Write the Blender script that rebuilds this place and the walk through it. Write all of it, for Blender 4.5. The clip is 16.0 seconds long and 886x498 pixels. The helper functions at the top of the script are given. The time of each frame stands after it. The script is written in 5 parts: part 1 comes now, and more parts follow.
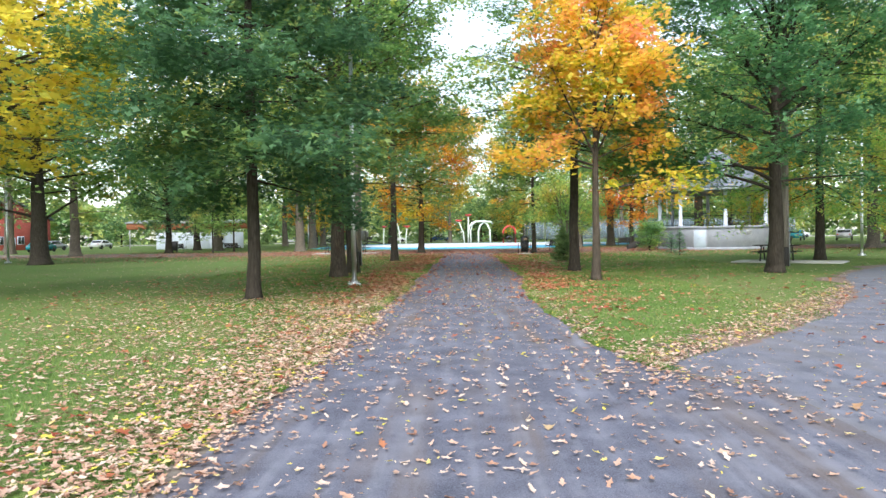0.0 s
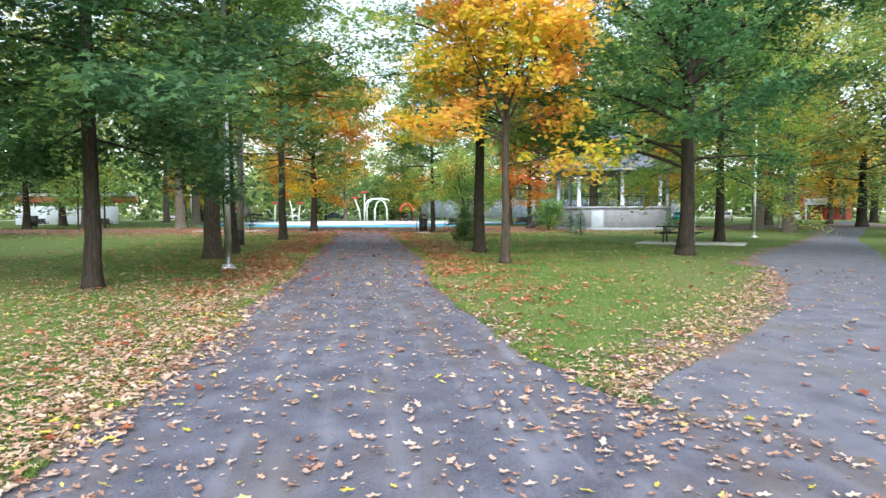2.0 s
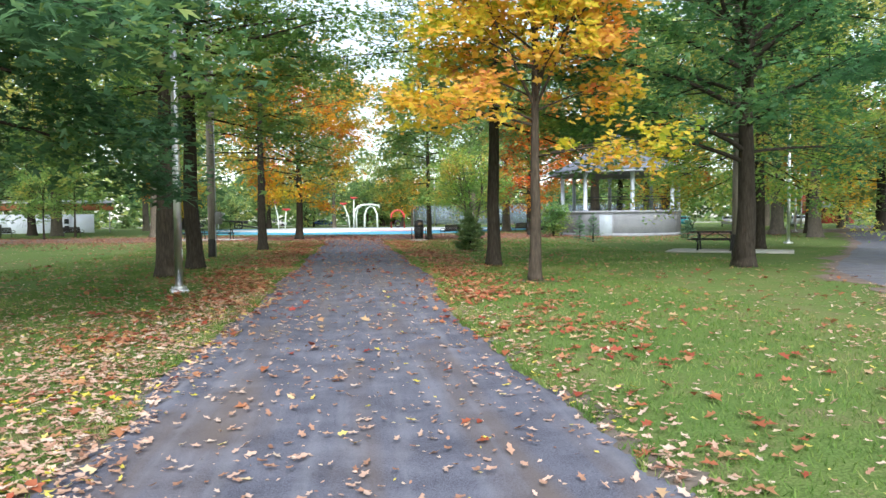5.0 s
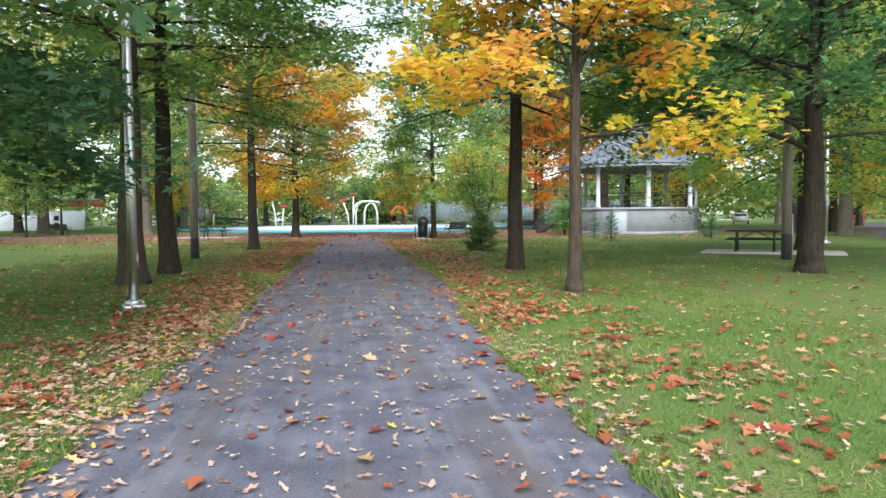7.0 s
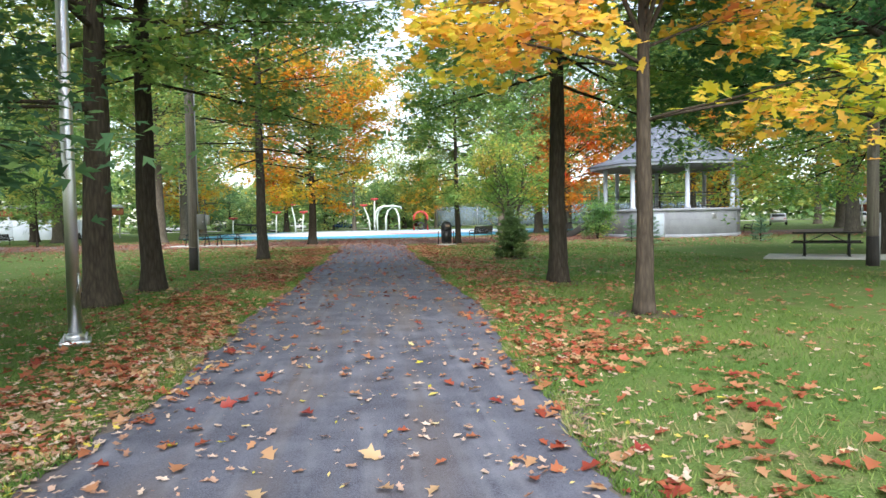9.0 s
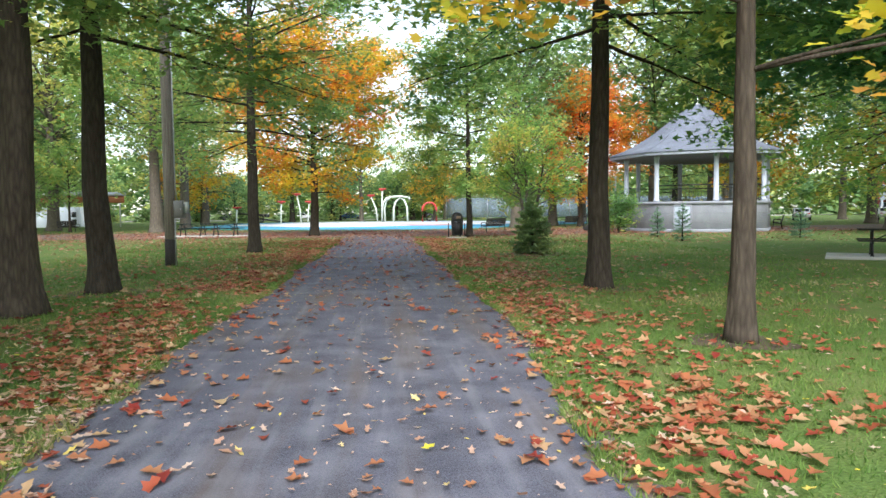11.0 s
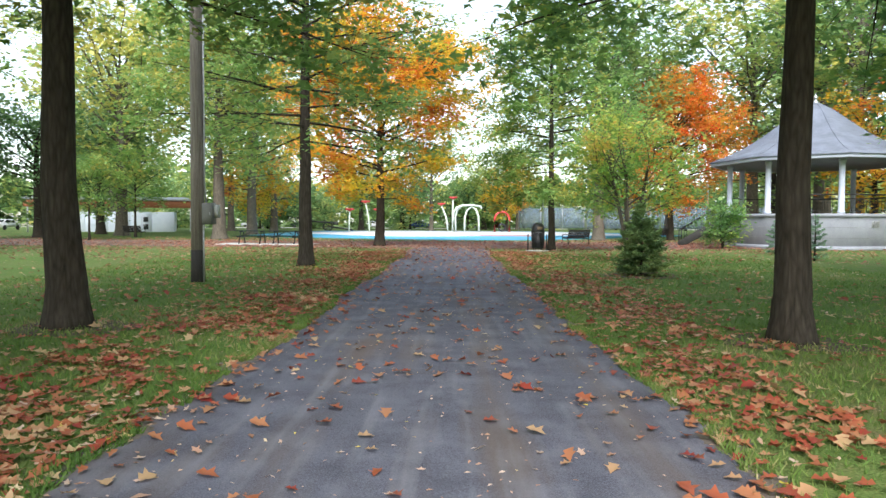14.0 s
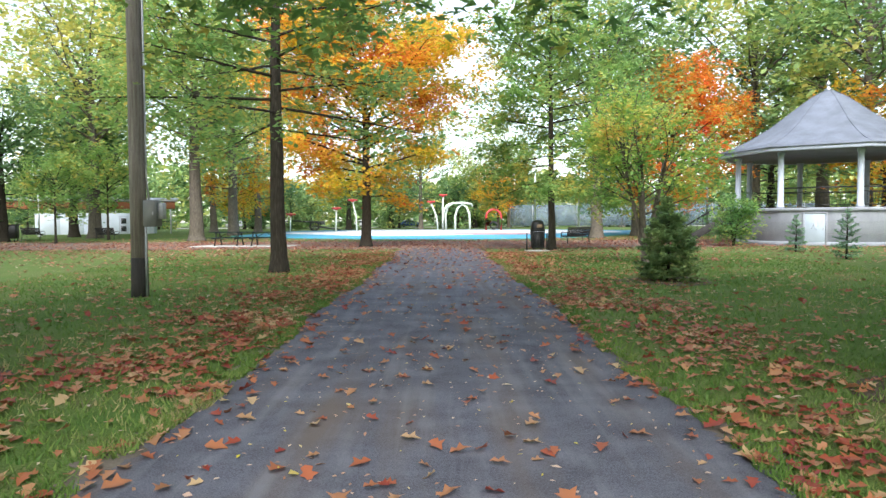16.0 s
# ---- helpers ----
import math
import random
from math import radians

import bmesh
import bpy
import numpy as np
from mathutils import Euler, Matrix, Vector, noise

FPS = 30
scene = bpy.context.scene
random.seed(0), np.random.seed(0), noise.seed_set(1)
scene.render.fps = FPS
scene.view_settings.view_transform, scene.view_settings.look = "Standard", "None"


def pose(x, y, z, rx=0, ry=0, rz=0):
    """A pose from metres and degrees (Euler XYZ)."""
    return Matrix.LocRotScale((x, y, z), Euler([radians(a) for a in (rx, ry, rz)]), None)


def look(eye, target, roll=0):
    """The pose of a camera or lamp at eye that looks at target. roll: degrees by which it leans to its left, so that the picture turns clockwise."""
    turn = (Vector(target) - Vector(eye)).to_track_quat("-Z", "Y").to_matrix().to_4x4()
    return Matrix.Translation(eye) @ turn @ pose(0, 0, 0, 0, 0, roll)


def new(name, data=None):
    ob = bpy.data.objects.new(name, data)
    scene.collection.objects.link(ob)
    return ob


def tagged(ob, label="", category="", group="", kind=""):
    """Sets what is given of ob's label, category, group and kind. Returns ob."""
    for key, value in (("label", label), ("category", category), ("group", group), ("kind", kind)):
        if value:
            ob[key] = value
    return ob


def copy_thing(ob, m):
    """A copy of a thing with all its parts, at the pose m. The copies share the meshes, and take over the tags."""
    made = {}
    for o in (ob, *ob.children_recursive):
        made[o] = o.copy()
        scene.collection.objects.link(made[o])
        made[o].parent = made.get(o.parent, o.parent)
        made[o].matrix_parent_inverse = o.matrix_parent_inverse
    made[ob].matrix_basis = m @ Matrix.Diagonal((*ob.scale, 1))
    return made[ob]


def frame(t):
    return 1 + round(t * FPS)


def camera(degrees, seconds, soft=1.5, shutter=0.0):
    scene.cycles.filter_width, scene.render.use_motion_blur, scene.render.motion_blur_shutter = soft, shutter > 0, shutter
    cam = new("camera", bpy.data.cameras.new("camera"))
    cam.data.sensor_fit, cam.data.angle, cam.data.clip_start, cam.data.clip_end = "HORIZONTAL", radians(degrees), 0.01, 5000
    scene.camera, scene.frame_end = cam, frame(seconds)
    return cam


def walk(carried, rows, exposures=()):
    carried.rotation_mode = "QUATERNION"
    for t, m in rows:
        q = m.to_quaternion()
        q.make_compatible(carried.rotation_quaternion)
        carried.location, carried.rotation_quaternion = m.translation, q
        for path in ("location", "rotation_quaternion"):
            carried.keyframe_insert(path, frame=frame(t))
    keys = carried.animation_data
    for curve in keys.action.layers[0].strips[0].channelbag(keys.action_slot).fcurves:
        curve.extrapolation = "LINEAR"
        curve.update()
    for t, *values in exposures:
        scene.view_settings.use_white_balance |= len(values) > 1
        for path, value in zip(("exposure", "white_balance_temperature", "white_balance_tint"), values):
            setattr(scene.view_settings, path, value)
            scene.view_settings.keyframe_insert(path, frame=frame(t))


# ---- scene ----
cam = camera(65.95, 16.0)
PATH = [  # seconds, x, y, z, yaw, pitch, roll
    (0.0, 0.001, -0.171, 1.501, 1.95, -1.18, 0.84),
    (0.5, 0.027, 0.412, 1.478, -3.30, -2.29, 0.27),
    (1.0, 0.058, 1.015, 1.448, -6.24, -3.00, 0.83),
    (1.5, 0.087, 1.682, 1.433, -4.97, -4.15, 0.25),
    (2.0, 0.036, 2.337, 1.467, -6.71, -3.07, 0.15),
    (2.5, 0.039, 3.033, 1.483, -5.89, -2.32, 0.50),
    (3.0, 0.011, 3.728, 1.487, -6.31, -1.64, 0.44),
    (3.5, 0.017, 4.426, 1.473, -7.24, -0.99, 0.71),
    (4.0, -0.042, 5.125, 1.456, -7.31, -1.94, 0.07),
    (4.5, -0.039, 5.796, 1.444, -8.63, -2.66, 0.73),
    (5.0, -0.026, 6.501, 1.432, -7.63, -2.56, 0.52),
    (7.5, -0.020, 10.013, 1.435, -7.68, -2.83, 0.45),
    (8.0, 0.049, 10.682, 1.436, -7.66, -2.69, 0.91),
    (8.5, 0.095, 11.335, 1.429, -6.48, -3.13, 0.73),
    (9.0, 0.194, 12.003, 1.426, -5.80, -2.41, 1.13),
    (11.5, 0.364, 15.439, 1.379, -4.51, -3.16, 0.09),
    (12.0, 0.311, 16.089, 1.373, -3.28, -2.46, 0.12),
    (12.5, 0.314, 16.747, 1.388, -1.80, -1.72, 0.46),
    (13.0, 0.284, 17.440, 1.381, -0.41, -2.22, 0.19),
    (13.5, 0.326, 18.106, 1.389, 0.40, -2.64, 0.83),
    (14.0, 0.287, 18.777, 1.372, 0.77, -2.27, -0.28),
    (14.5, 0.259, 19.475, 1.375, -0.34, -3.30, 0.31),
    (15.0, 0.217, 20.155, 1.362, 1.01, -4.44, 0.12),
    (15.5, 0.173, 20.806, 1.363, 0.58, -2.98, 0.44),
    (16.0, 0.159, 21.422, 1.378, -0.13, -2.41, 0.32),
]
walk(cam, [(t, pose(x, y, z, 90 + pitch, roll, yaw)) for t, x, y, z, yaw, pitch, roll in PATH], exposures=[(0.0, 1.08), (5.0, 0.96), (9.0, 0.99), (13.0, 1.02), (16.0, 1.16)])

# ---- light: a bright overcast sky with a wide soft sun ----
world = bpy.data.worlds.new("overcast_sky")
scene.world = world
world.use_nodes = True
wn = world.node_tree
sky = wn.nodes.new("ShaderNodeTexSky")
sky.sky_type = "NISHITA"
sky.sun_disc = False
sky.sun_elevation, sky.sun_rotation = radians(40), radians(184)
sky.air_density, sky.dust_density, sky.ozone_density = 1.0, 1.0, 1.0
grey = wn.nodes.new("ShaderNodeHueSaturation")
grey.inputs["Saturation"].default_value = 0.6
grey.inputs["Value"].default_value = 1.3
wn.links.new(sky.outputs["Color"], grey.inputs["Color"])
wn.links.new(grey.outputs["Color"], wn.nodes["Background"].inputs["Color"])
wn.nodes["Background"].inputs["Strength"].default_value = 0.15
sun = new("sun", bpy.data.lights.new("sun", "SUN"))
sun.data.energy, sun.data.angle, sun.data.color = 2.7, radians(50), (1.0, 0.985, 0.97)
sun.matrix_world = look((0, 0, 30), (math.sin(radians(184)) * -26, math.cos(radians(184)) * -26, 8))

# ---- materials ----
def nodes_of(name):
    m = bpy.data.materials.new(name)
    m.use_nodes = True
    return m, m.node_tree, m.node_tree.nodes["Principled BSDF"]


def ramp_node(nt, stops):
    r = nt.nodes.new("ShaderNodeValToRGB")
    while len(r.color_ramp.elements) < len(stops):
        r.color_ramp.elements.new(0.5)
    for e, (p, c) in zip(r.color_ramp.elements, stops):
        e.position, e.color = p, (*c, 1)
    return r


def noise_node(nt, scale, detail=4.0, stretch=None, space="Object"):
    tc = nt.nodes.new("ShaderNodeTexCoord")
    n = nt.nodes.new("ShaderNodeTexNoise")
    n.inputs["Scale"].default_value, n.inputs["Detail"].default_value = scale, detail
    if stretch:
        mp = nt.nodes.new("ShaderNodeMapping")
        mp.inputs["Scale"].default_value = stretch
        nt.links.new(tc.outputs[space], mp.inputs["Vector"])
        nt.links.new(mp.outputs["Vector"], n.inputs["Vector"])
    else:
        nt.links.new(tc.outputs[space], n.inputs["Vector"])
    return n


def math_node(nt, op, a, b):
    n = nt.nodes.new("ShaderNodeMath")
    n.operation = op
    for i, v in enumerate((a, b)):
        if isinstance(v, (int, float)):
            n.inputs[i].default_value = v
        else:
            nt.links.new(v, n.inputs[i])
    return n.outputs[0]


def mix_col(nt, fac, a, b):
    n = nt.nodes.new("ShaderNodeMix")
    n.data_type = "RGBA"
    for i, v in ((0, fac), (6, a), (7, b)):
        if isinstance(v, (int, float)):
            n.inputs[i].default_value = v
        elif isinstance(v, tuple):
            n.inputs[i].default_value = (*v, 1)
        else:
            nt.links.new(v, n.inputs[i])
    return n.outputs[2]


def add_bump(nt, bsdf, height, strength=0.5, distance=0.02):
    b = nt.nodes.new("ShaderNodeBump")
    b.inputs["Strength"].default_value, b.inputs["Distance"].default_value = strength, distance
    nt.links.new(height, b.inputs["Height"])
    nt.links.new(b.outputs["Normal"], bsdf.inputs["Normal"])


def surface(name, dark, light, scale=6.0, fine=60.0, rough=0.7, metal=0.0, bump=0.3, depth=0.01, stretch=None):
    """Two scales of noise between two colours, with a fine relief."""
    m, nt, b = nodes_of(name)
    n1, n2 = noise_node(nt, scale, 5, stretch), noise_node(nt, fine, 3, stretch)
    f = math_node(nt, "ADD", math_node(nt, "MULTIPLY", n1.outputs["Fac"], 0.6), math_node(nt, "MULTIPLY", n2.outputs["Fac"], 0.4))
    r = ramp_node(nt, [(0.32, dark), (0.68, light)])
    nt.links.new(f, r.inputs["Fac"])
    nt.links.new(r.outputs["Color"], b.inputs["Base Color"])
    b.inputs["Roughness"].default_value, b.inputs["Metallic"].default_value = rough, metal
    if bump:
        add_bump(nt, b, f, bump, depth)
    return m


def leaf_material(name, stops, patch=0.5, through_light=0.55, spread=0.55, per_tree=0.0, patchy=2.2):
    """Leaves coloured one by one, in drifts through the crown, with light passing through them."""
    m, nt, b = nodes_of(name)
    geo = nt.nodes.new("ShaderNodeNewGeometry")
    n = noise_node(nt, patch, 2)
    f = math_node(nt, "ADD", math_node(nt, "MULTIPLY", geo.outputs["Random Per Island"], spread),
                  math_node(nt, "MULTIPLY", math_node(nt, "SUBTRACT", n.outputs["Fac"], 0.5), patchy))
    f = math_node(nt, "ADD", f, 0.5 - spread / 2)
    if per_tree:
        info = nt.nodes.new("ShaderNodeObjectInfo")
        f = math_node(nt, "ADD", f, math_node(nt, "MULTIPLY", math_node(nt, "SUBTRACT", info.outputs["Random"], 0.5), per_tree))
    spray = noise_node(nt, 1.6, 3)
    f = math_node(nt, "ADD", f, math_node(nt, "MULTIPLY", math_node(nt, "SUBTRACT", spray.outputs["Fac"], 0.5), patchy * 0.45))
    r = ramp_node(nt, stops)
    nt.links.new(f, r.inputs["Fac"])
    nt.links.new(r.outputs["Color"], b.inputs["Base Color"])
    b.inputs["Roughness"].default_value = 0.5
    b.inputs["Specular IOR Level"].default_value = 0.45
    t = nt.nodes.new("ShaderNodeBsdfTranslucent")
    nt.links.new(r.outputs["Color"], t.inputs["Color"])
    mx = nt.nodes.new("ShaderNodeMixShader")
    mx.inputs[0].default_value = through_light
    nt.links.new(b.outputs[0], mx.inputs[1])
    nt.links.new(t.outputs[0], mx.inputs[2])
    nt.links.new(mx.outputs[0], nt.nodes["Material Output"].inputs["Surface"])
    return m


def bark_material(name, dark, light, grain=5.0):
    m, nt, b = nodes_of(name)
    n1 = noise_node(nt, grain, 6, (4, 4, 0.7))
    n2 = noise_node(nt, 1.3, 3)
    v = nt.nodes.new("ShaderNodeTexVoronoi")
    v.feature = "DISTANCE_TO_EDGE"
    tc, mp = nt.nodes.new("ShaderNodeTexCoord"), nt.nodes.new("ShaderNodeMapping")
    mp.inputs["Scale"].default_value = (18, 18, 3.5)
    v.inputs["Scale"].default_value = 1.0
    nt.links.new(tc.outputs["Object"], mp.inputs["Vector"])
    nt.links.new(mp.outputs["Vector"], v.inputs["Vector"])
    h = math_node(nt, "ADD", math_node(nt, "MULTIPLY", n1.outputs["Fac"], 0.7), math_node(nt, "MULTIPLY", v.outputs["Distance"], 0.6))
    r = ramp_node(nt, [(0.25, dark), (0.75, light)])
    nt.links.new(math_node(nt, "ADD", math_node(nt, "MULTIPLY", h, 0.75), math_node(nt, "MULTIPLY", n2.outputs["Fac"], 0.2)), r.inputs["Fac"])
    nt.links.new(r.outputs["Color"], b.inputs["Base Color"])
    b.inputs["Roughness"].default_value = 0.95
    b.inputs["Specular IOR Level"].default_value = 0.2
    add_bump(nt, b, h, 0.9, 0.03)
    return m


def lawn_material():
    m, nt, b = nodes_of("lawn")
    big, mid, fine = noise_node(nt, 0.22, 3), noise_node(nt, 1.7, 5), noise_node(nt, 45, 4)
    g = ramp_node(nt, [(0.3, (0.086, 0.172, 0.040)), (0.5, (0.128, 0.194, 0.054)), (0.68, (0.192, 0.208, 0.082))])
    nt.links.new(math_node(nt, "ADD", math_node(nt, "MULTIPLY", big.outputs["Fac"], 0.5), math_node(nt, "MULTIPLY", mid.outputs["Fac"], 0.5)), g.inputs["Fac"])
    soil = ramp_node(nt, [(0.56, (0, 0, 0)), (0.72, (1, 1, 1))])
    nt.links.new(math_node(nt, "ADD", math_node(nt, "MULTIPLY", mid.outputs["Fac"], 0.6), math_node(nt, "MULTIPLY", fine.outputs["Fac"], 0.42)), soil.inputs["Fac"])
    c = mix_col(nt, soil.outputs["Color"], g.outputs["Color"], (0.18, 0.145, 0.09))
    r = ramp_node(nt, [(0.3, (0.6, 0.6, 0.6)), (0.7, (1.25, 1.25, 1.25))])
    nt.links.new(fine.outputs["Fac"], r.inputs["Fac"])
    mul = nt.nodes.new("ShaderNodeMix")
    mul.data_type, mul.blend_type = "RGBA", "MULTIPLY"
    mul.inputs[0].default_value = 1.0
    nt.links.new(c, mul.inputs[6])
    nt.links.new(r.outputs["Color"], mul.inputs[7])
    nt.links.new(mul.outputs[2], b.inputs["Base Color"])
    b.inputs["Roughness"].default_value = 0.95
    b.inputs["Specular IOR Level"].default_value = 0.15
    add_bump(nt, b, fine.outputs["Fac"], 0.8, 0.03)
    return m


def gravel_material(name, dark, light, brown, pale):
    """Stone dust: grit, long drifts of brown dust and paler scuffed tracks along y."""
    m, nt, b = nodes_of(name)
    grit, mid, streak, scuff, big = noise_node(nt, 150, 4), noise_node(nt, 2.3, 6), noise_node(nt, 1.0, 5, (2.4, 0.14, 1)), noise_node(nt, 1.0, 6, (5.5, 0.35, 1)), noise_node(nt, 0.6, 5)
    f = math_node(nt, "ADD", math_node(nt, "MULTIPLY", grit.outputs["Fac"], 0.62), math_node(nt, "MULTIPLY", mid.outputs["Fac"], 0.38))
    r = ramp_node(nt, [(0.35, dark), (0.64, light)])
    nt.links.new(f, r.inputs["Fac"])
    st = ramp_node(nt, [(0.49, (0, 0, 0)), (0.66, (0.8, 0.8, 0.8))])
    nt.links.new(math_node(nt, "ADD", math_node(nt, "MULTIPLY", streak.outputs["Fac"], 0.65), math_node(nt, "MULTIPLY", big.outputs["Fac"], 0.35)), st.inputs["Fac"])
    sc = ramp_node(nt, [(0.50, (0, 0, 0)), (0.70, (0.7, 0.7, 0.7))])
    nt.links.new(math_node(nt, "ADD", math_node(nt, "MULTIPLY", scuff.outputs["Fac"], 0.75), math_node(nt, "MULTIPLY", mid.outputs["Fac"], 0.25)), sc.inputs["Fac"])
    c = mix_col(nt, st.outputs["Color"], r.outputs["Color"], brown)
    nt.links.new(mix_col(nt, sc.outputs["Color"], c, pale), b.inputs["Base Color"])
    b.inputs["Roughness"].default_value = 0.9
    b.inputs["Specular IOR Level"].default_value = 0.25
    add_bump(nt, b, grit.outputs["Fac"], 0.5, 0.004)
    return m


def shingle_material():
    m, nt, b = nodes_of("asphalt_shingles")
    n1, n2 = noise_node(nt, 1.2, 4), noise_node(nt, 40, 3)
    tc, mp = nt.nodes.new("ShaderNodeTexCoord"), nt.nodes.new("ShaderNodeMapping")
    mp.inputs["Scale"].default_value = (0.6, 0.6, 6.5)
    w = nt.nodes.new("ShaderNodeTexWave")
    w.bands_direction = "Z"
    w.wave_profile = "SAW"
    w.inputs["Scale"].default_value, w.inputs["Distortion"].default_value = 1.0, 0.3
    nt.links.new(tc.outputs["Object"], mp.inputs["Vector"])
    nt.links.new(mp.outputs["Vector"], w.inputs["Vector"])
    f = math_node(nt, "ADD", math_node(nt, "MULTIPLY", n1.outputs["Fac"], 0.5), math_node(nt, "ADD", math_node(nt, "MULTIPLY", n2.outputs["Fac"], 0.3), math_node(nt, "MULTIPLY", w.outputs["Fac"], 0.18)))
    r = ramp_node(nt, [(0.35, (0.11, 0.125, 0.155)), (0.75, (0.24, 0.27, 0.33))])
    nt.links.new(f, r.inputs["Fac"])
    nt.links.new(r.outputs["Color"], b.inputs["Base Color"])
    b.inputs["Roughness"].default_value = 0.9
    add_bump(nt, b, w.outputs["Fac"], 0.4, 0.01)
    return m


BARK_DARK = bark_material("dark_oak_bark", (0.022, 0.018, 0.014), (0.085, 0.072, 0.056))
BARK_GREY = bark_material("grey_maple_bark", (0.034, 0.028, 0.022), (0.125, 0.102, 0.078), 4)
BARK_PALE = bark_material("pale_trunk_bark", (0.07, 0.06, 0.05), (0.22, 0.19, 0.15), 4)
LAWN = lawn_material()
GRAVEL = gravel_material("stone_dust", (0.047, 0.050, 0.070), (0.170, 0.178, 0.228), (0.138, 0.112, 0.100), (0.215, 0.222, 0.262))
GRAVEL_SIDE = gravel_material("side_stone_dust", (0.066, 0.070, 0.092), (0.21, 0.22, 0.27), (0.155, 0.148, 0.152), (0.18, 0.185, 0.21))
GRAVEL_WARM = gravel_material("worn_gravel", (0.10, 0.075, 0.065), (0.25, 0.20, 0.18), (0.20, 0.13, 0.11), (0.27, 0.22, 0.20))
ASPHALT = surface("street_asphalt", (0.04, 0.04, 0.042), (0.075, 0.075, 0.078), 2, 80, 0.9)
CONCRETE = surface("weathered_concrete", (0.23, 0.243, 0.28), (0.37, 0.388, 0.435), 1.4, 35, 0.85, bump=0.4, stretch=(1, 1, 0.5))
SLAB = surface("concrete_slab", (0.38, 0.37, 0.35), (0.55, 0.54, 0.51), 2, 50, 0.9)
SHINGLES = shingle_material()
WHITE_PAINT = surface("white_paint", (0.43, 0.475, 0.57), (0.53, 0.575, 0.67), 3, 40, 0.5, bump=0.1)
BLUE_WHITE = surface("pale_blue_panel", (0.56, 0.63, 0.74), (0.68, 0.74, 0.84), 1.5, 30, 0.55, bump=0.1)
BLACK_METAL = surface("black_painted_steel", (0.010, 0.010, 0.011), (0.028, 0.028, 0.03), 8, 90, 0.4, 0.3, 0.1)
ALUMINIUM = surface("brushed_aluminium", (0.55, 0.56, 0.58), (0.74, 0.75, 0.77), 5, 120, 0.34, 1.0, 0.1, 0.003, (3, 3, 0.15))
GALVANISED = surface("galvanised_steel", (0.35, 0.36, 0.37), (0.5, 0.51, 0.52), 12, 60, 0.5, 0.7, 0.1)
POLE_WOOD = surface("weathered_pole_wood", (0.14, 0.115, 0.095), (0.33, 0.29, 0.25), 5, 40, 0.9, bump=0.6, depth=0.02, stretch=(6, 6, 0.25))
TAR = surface("tarred_wood", (0.012, 0.011, 0.010), (0.045, 0.04, 0.036), 5, 40, 0.85, stretch=(6, 6, 0.4))
TABLE_WOOD = surface("dark_stained_wood", (0.016, 0.015, 0.015), (0.05, 0.046, 0.044), 4, 60, 0.6, stretch=(0.6, 6, 6))
TABLE_GREEN = surface("dark_green_planks", (0.008, 0.018, 0.016), (0.02, 0.038, 0.034), 4, 60, 0.55)
BOX_GREY = surface("grey_enamel", (0.15, 0.15, 0.14), (0.22, 0.22, 0.21), 4, 60, 0.5, 0.2, 0.1)
FASCIA = surface("orange_stained_timber", (0.22, 0.07, 0.03), (0.36, 0.14, 0.06), 3, 40, 0.7, stretch=(0.4, 0.4, 6))
DARK_GLASS = surface("dark_window_glass", (0.01, 0.012, 0.014), (0.03, 0.034, 0.038), 1, 4, 0.08, bump=0)
RED_BRICK = surface("red_cladding", (0.22, 0.045, 0.035), (0.34, 0.08, 0.06), 3, 60, 0.85)
RED_PAINT = surface("red_paint", (0.42, 0.03, 0.03), (0.58, 0.06, 0.05), 3, 60, 0.4, bump=0.05)
PALE_GREEN = surface("pale_green_enamel", (0.60, 0.68, 0.60), (0.74, 0.80, 0.73), 3, 40, 0.35, bump=0.05)
PAD_BLUE = surface("blue_rubber_floor", (0.06, 0.30, 0.50), (0.12, 0.42, 0.62), 0.5, 40, 0.7, bump=0.1)
PAD_WHITE = surface("white_rubber_floor", (0.68, 0.70, 0.72), (0.82, 0.83, 0.84), 0.5, 40, 0.7, bump=0.1)
PAD_PINK = surface("pink_rubber_floor", (0.55, 0.26, 0.27), (0.66, 0.36, 0.36), 0.5, 40, 0.7, bump=0.1)
PAD_TEAL = surface("teal_rubber_edge", (0.02, 0.22, 0.20), (0.05, 0.32, 0.28), 0.5, 40, 0.7, bump=0.1)
MESH_BLUE = surface("blue_windscreen_mesh", (0.15, 0.20, 0.25), (0.22, 0.28, 0.34), 0.4, 20, 0.8, bump=0.1)
for dull in (MESH_BLUE, TABLE_WOOD, TABLE_GREEN):
    dull.node_tree.nodes["Principled BSDF"].inputs["Specular IOR Level"].default_value = 0.08
mesh_nodes = MESH_BLUE.node_tree
see_through, blend = mesh_nodes.nodes.new("ShaderNodeBsdfTransparent"), mesh_nodes.nodes.new("ShaderNodeMixShader")
blend.inputs[0].default_value = 0.45
mesh_nodes.links.new(mesh_nodes.nodes["Principled BSDF"].outputs[0], blend.inputs[1])
mesh_nodes.links.new(see_through.outputs[0], blend.inputs[2])
mesh_nodes.links.new(blend.outputs[0], mesh_nodes.nodes["Material Output"].inputs["Surface"])
TYRE = surface("tyre_rubber", (0.012, 0.012, 0.012), (0.03, 0.03, 0.03), 8, 60, 0.8)
GUN_GREEN = surface("olive_gun_paint", (0.016, 0.018, 0.014), (0.045, 0.05, 0.038), 4, 50, 0.6)
MULCH = surface("bare_soil", (0.05, 0.036, 0.024), (0.12, 0.09, 0.06), 5, 60, 0.95, bump=0.8)
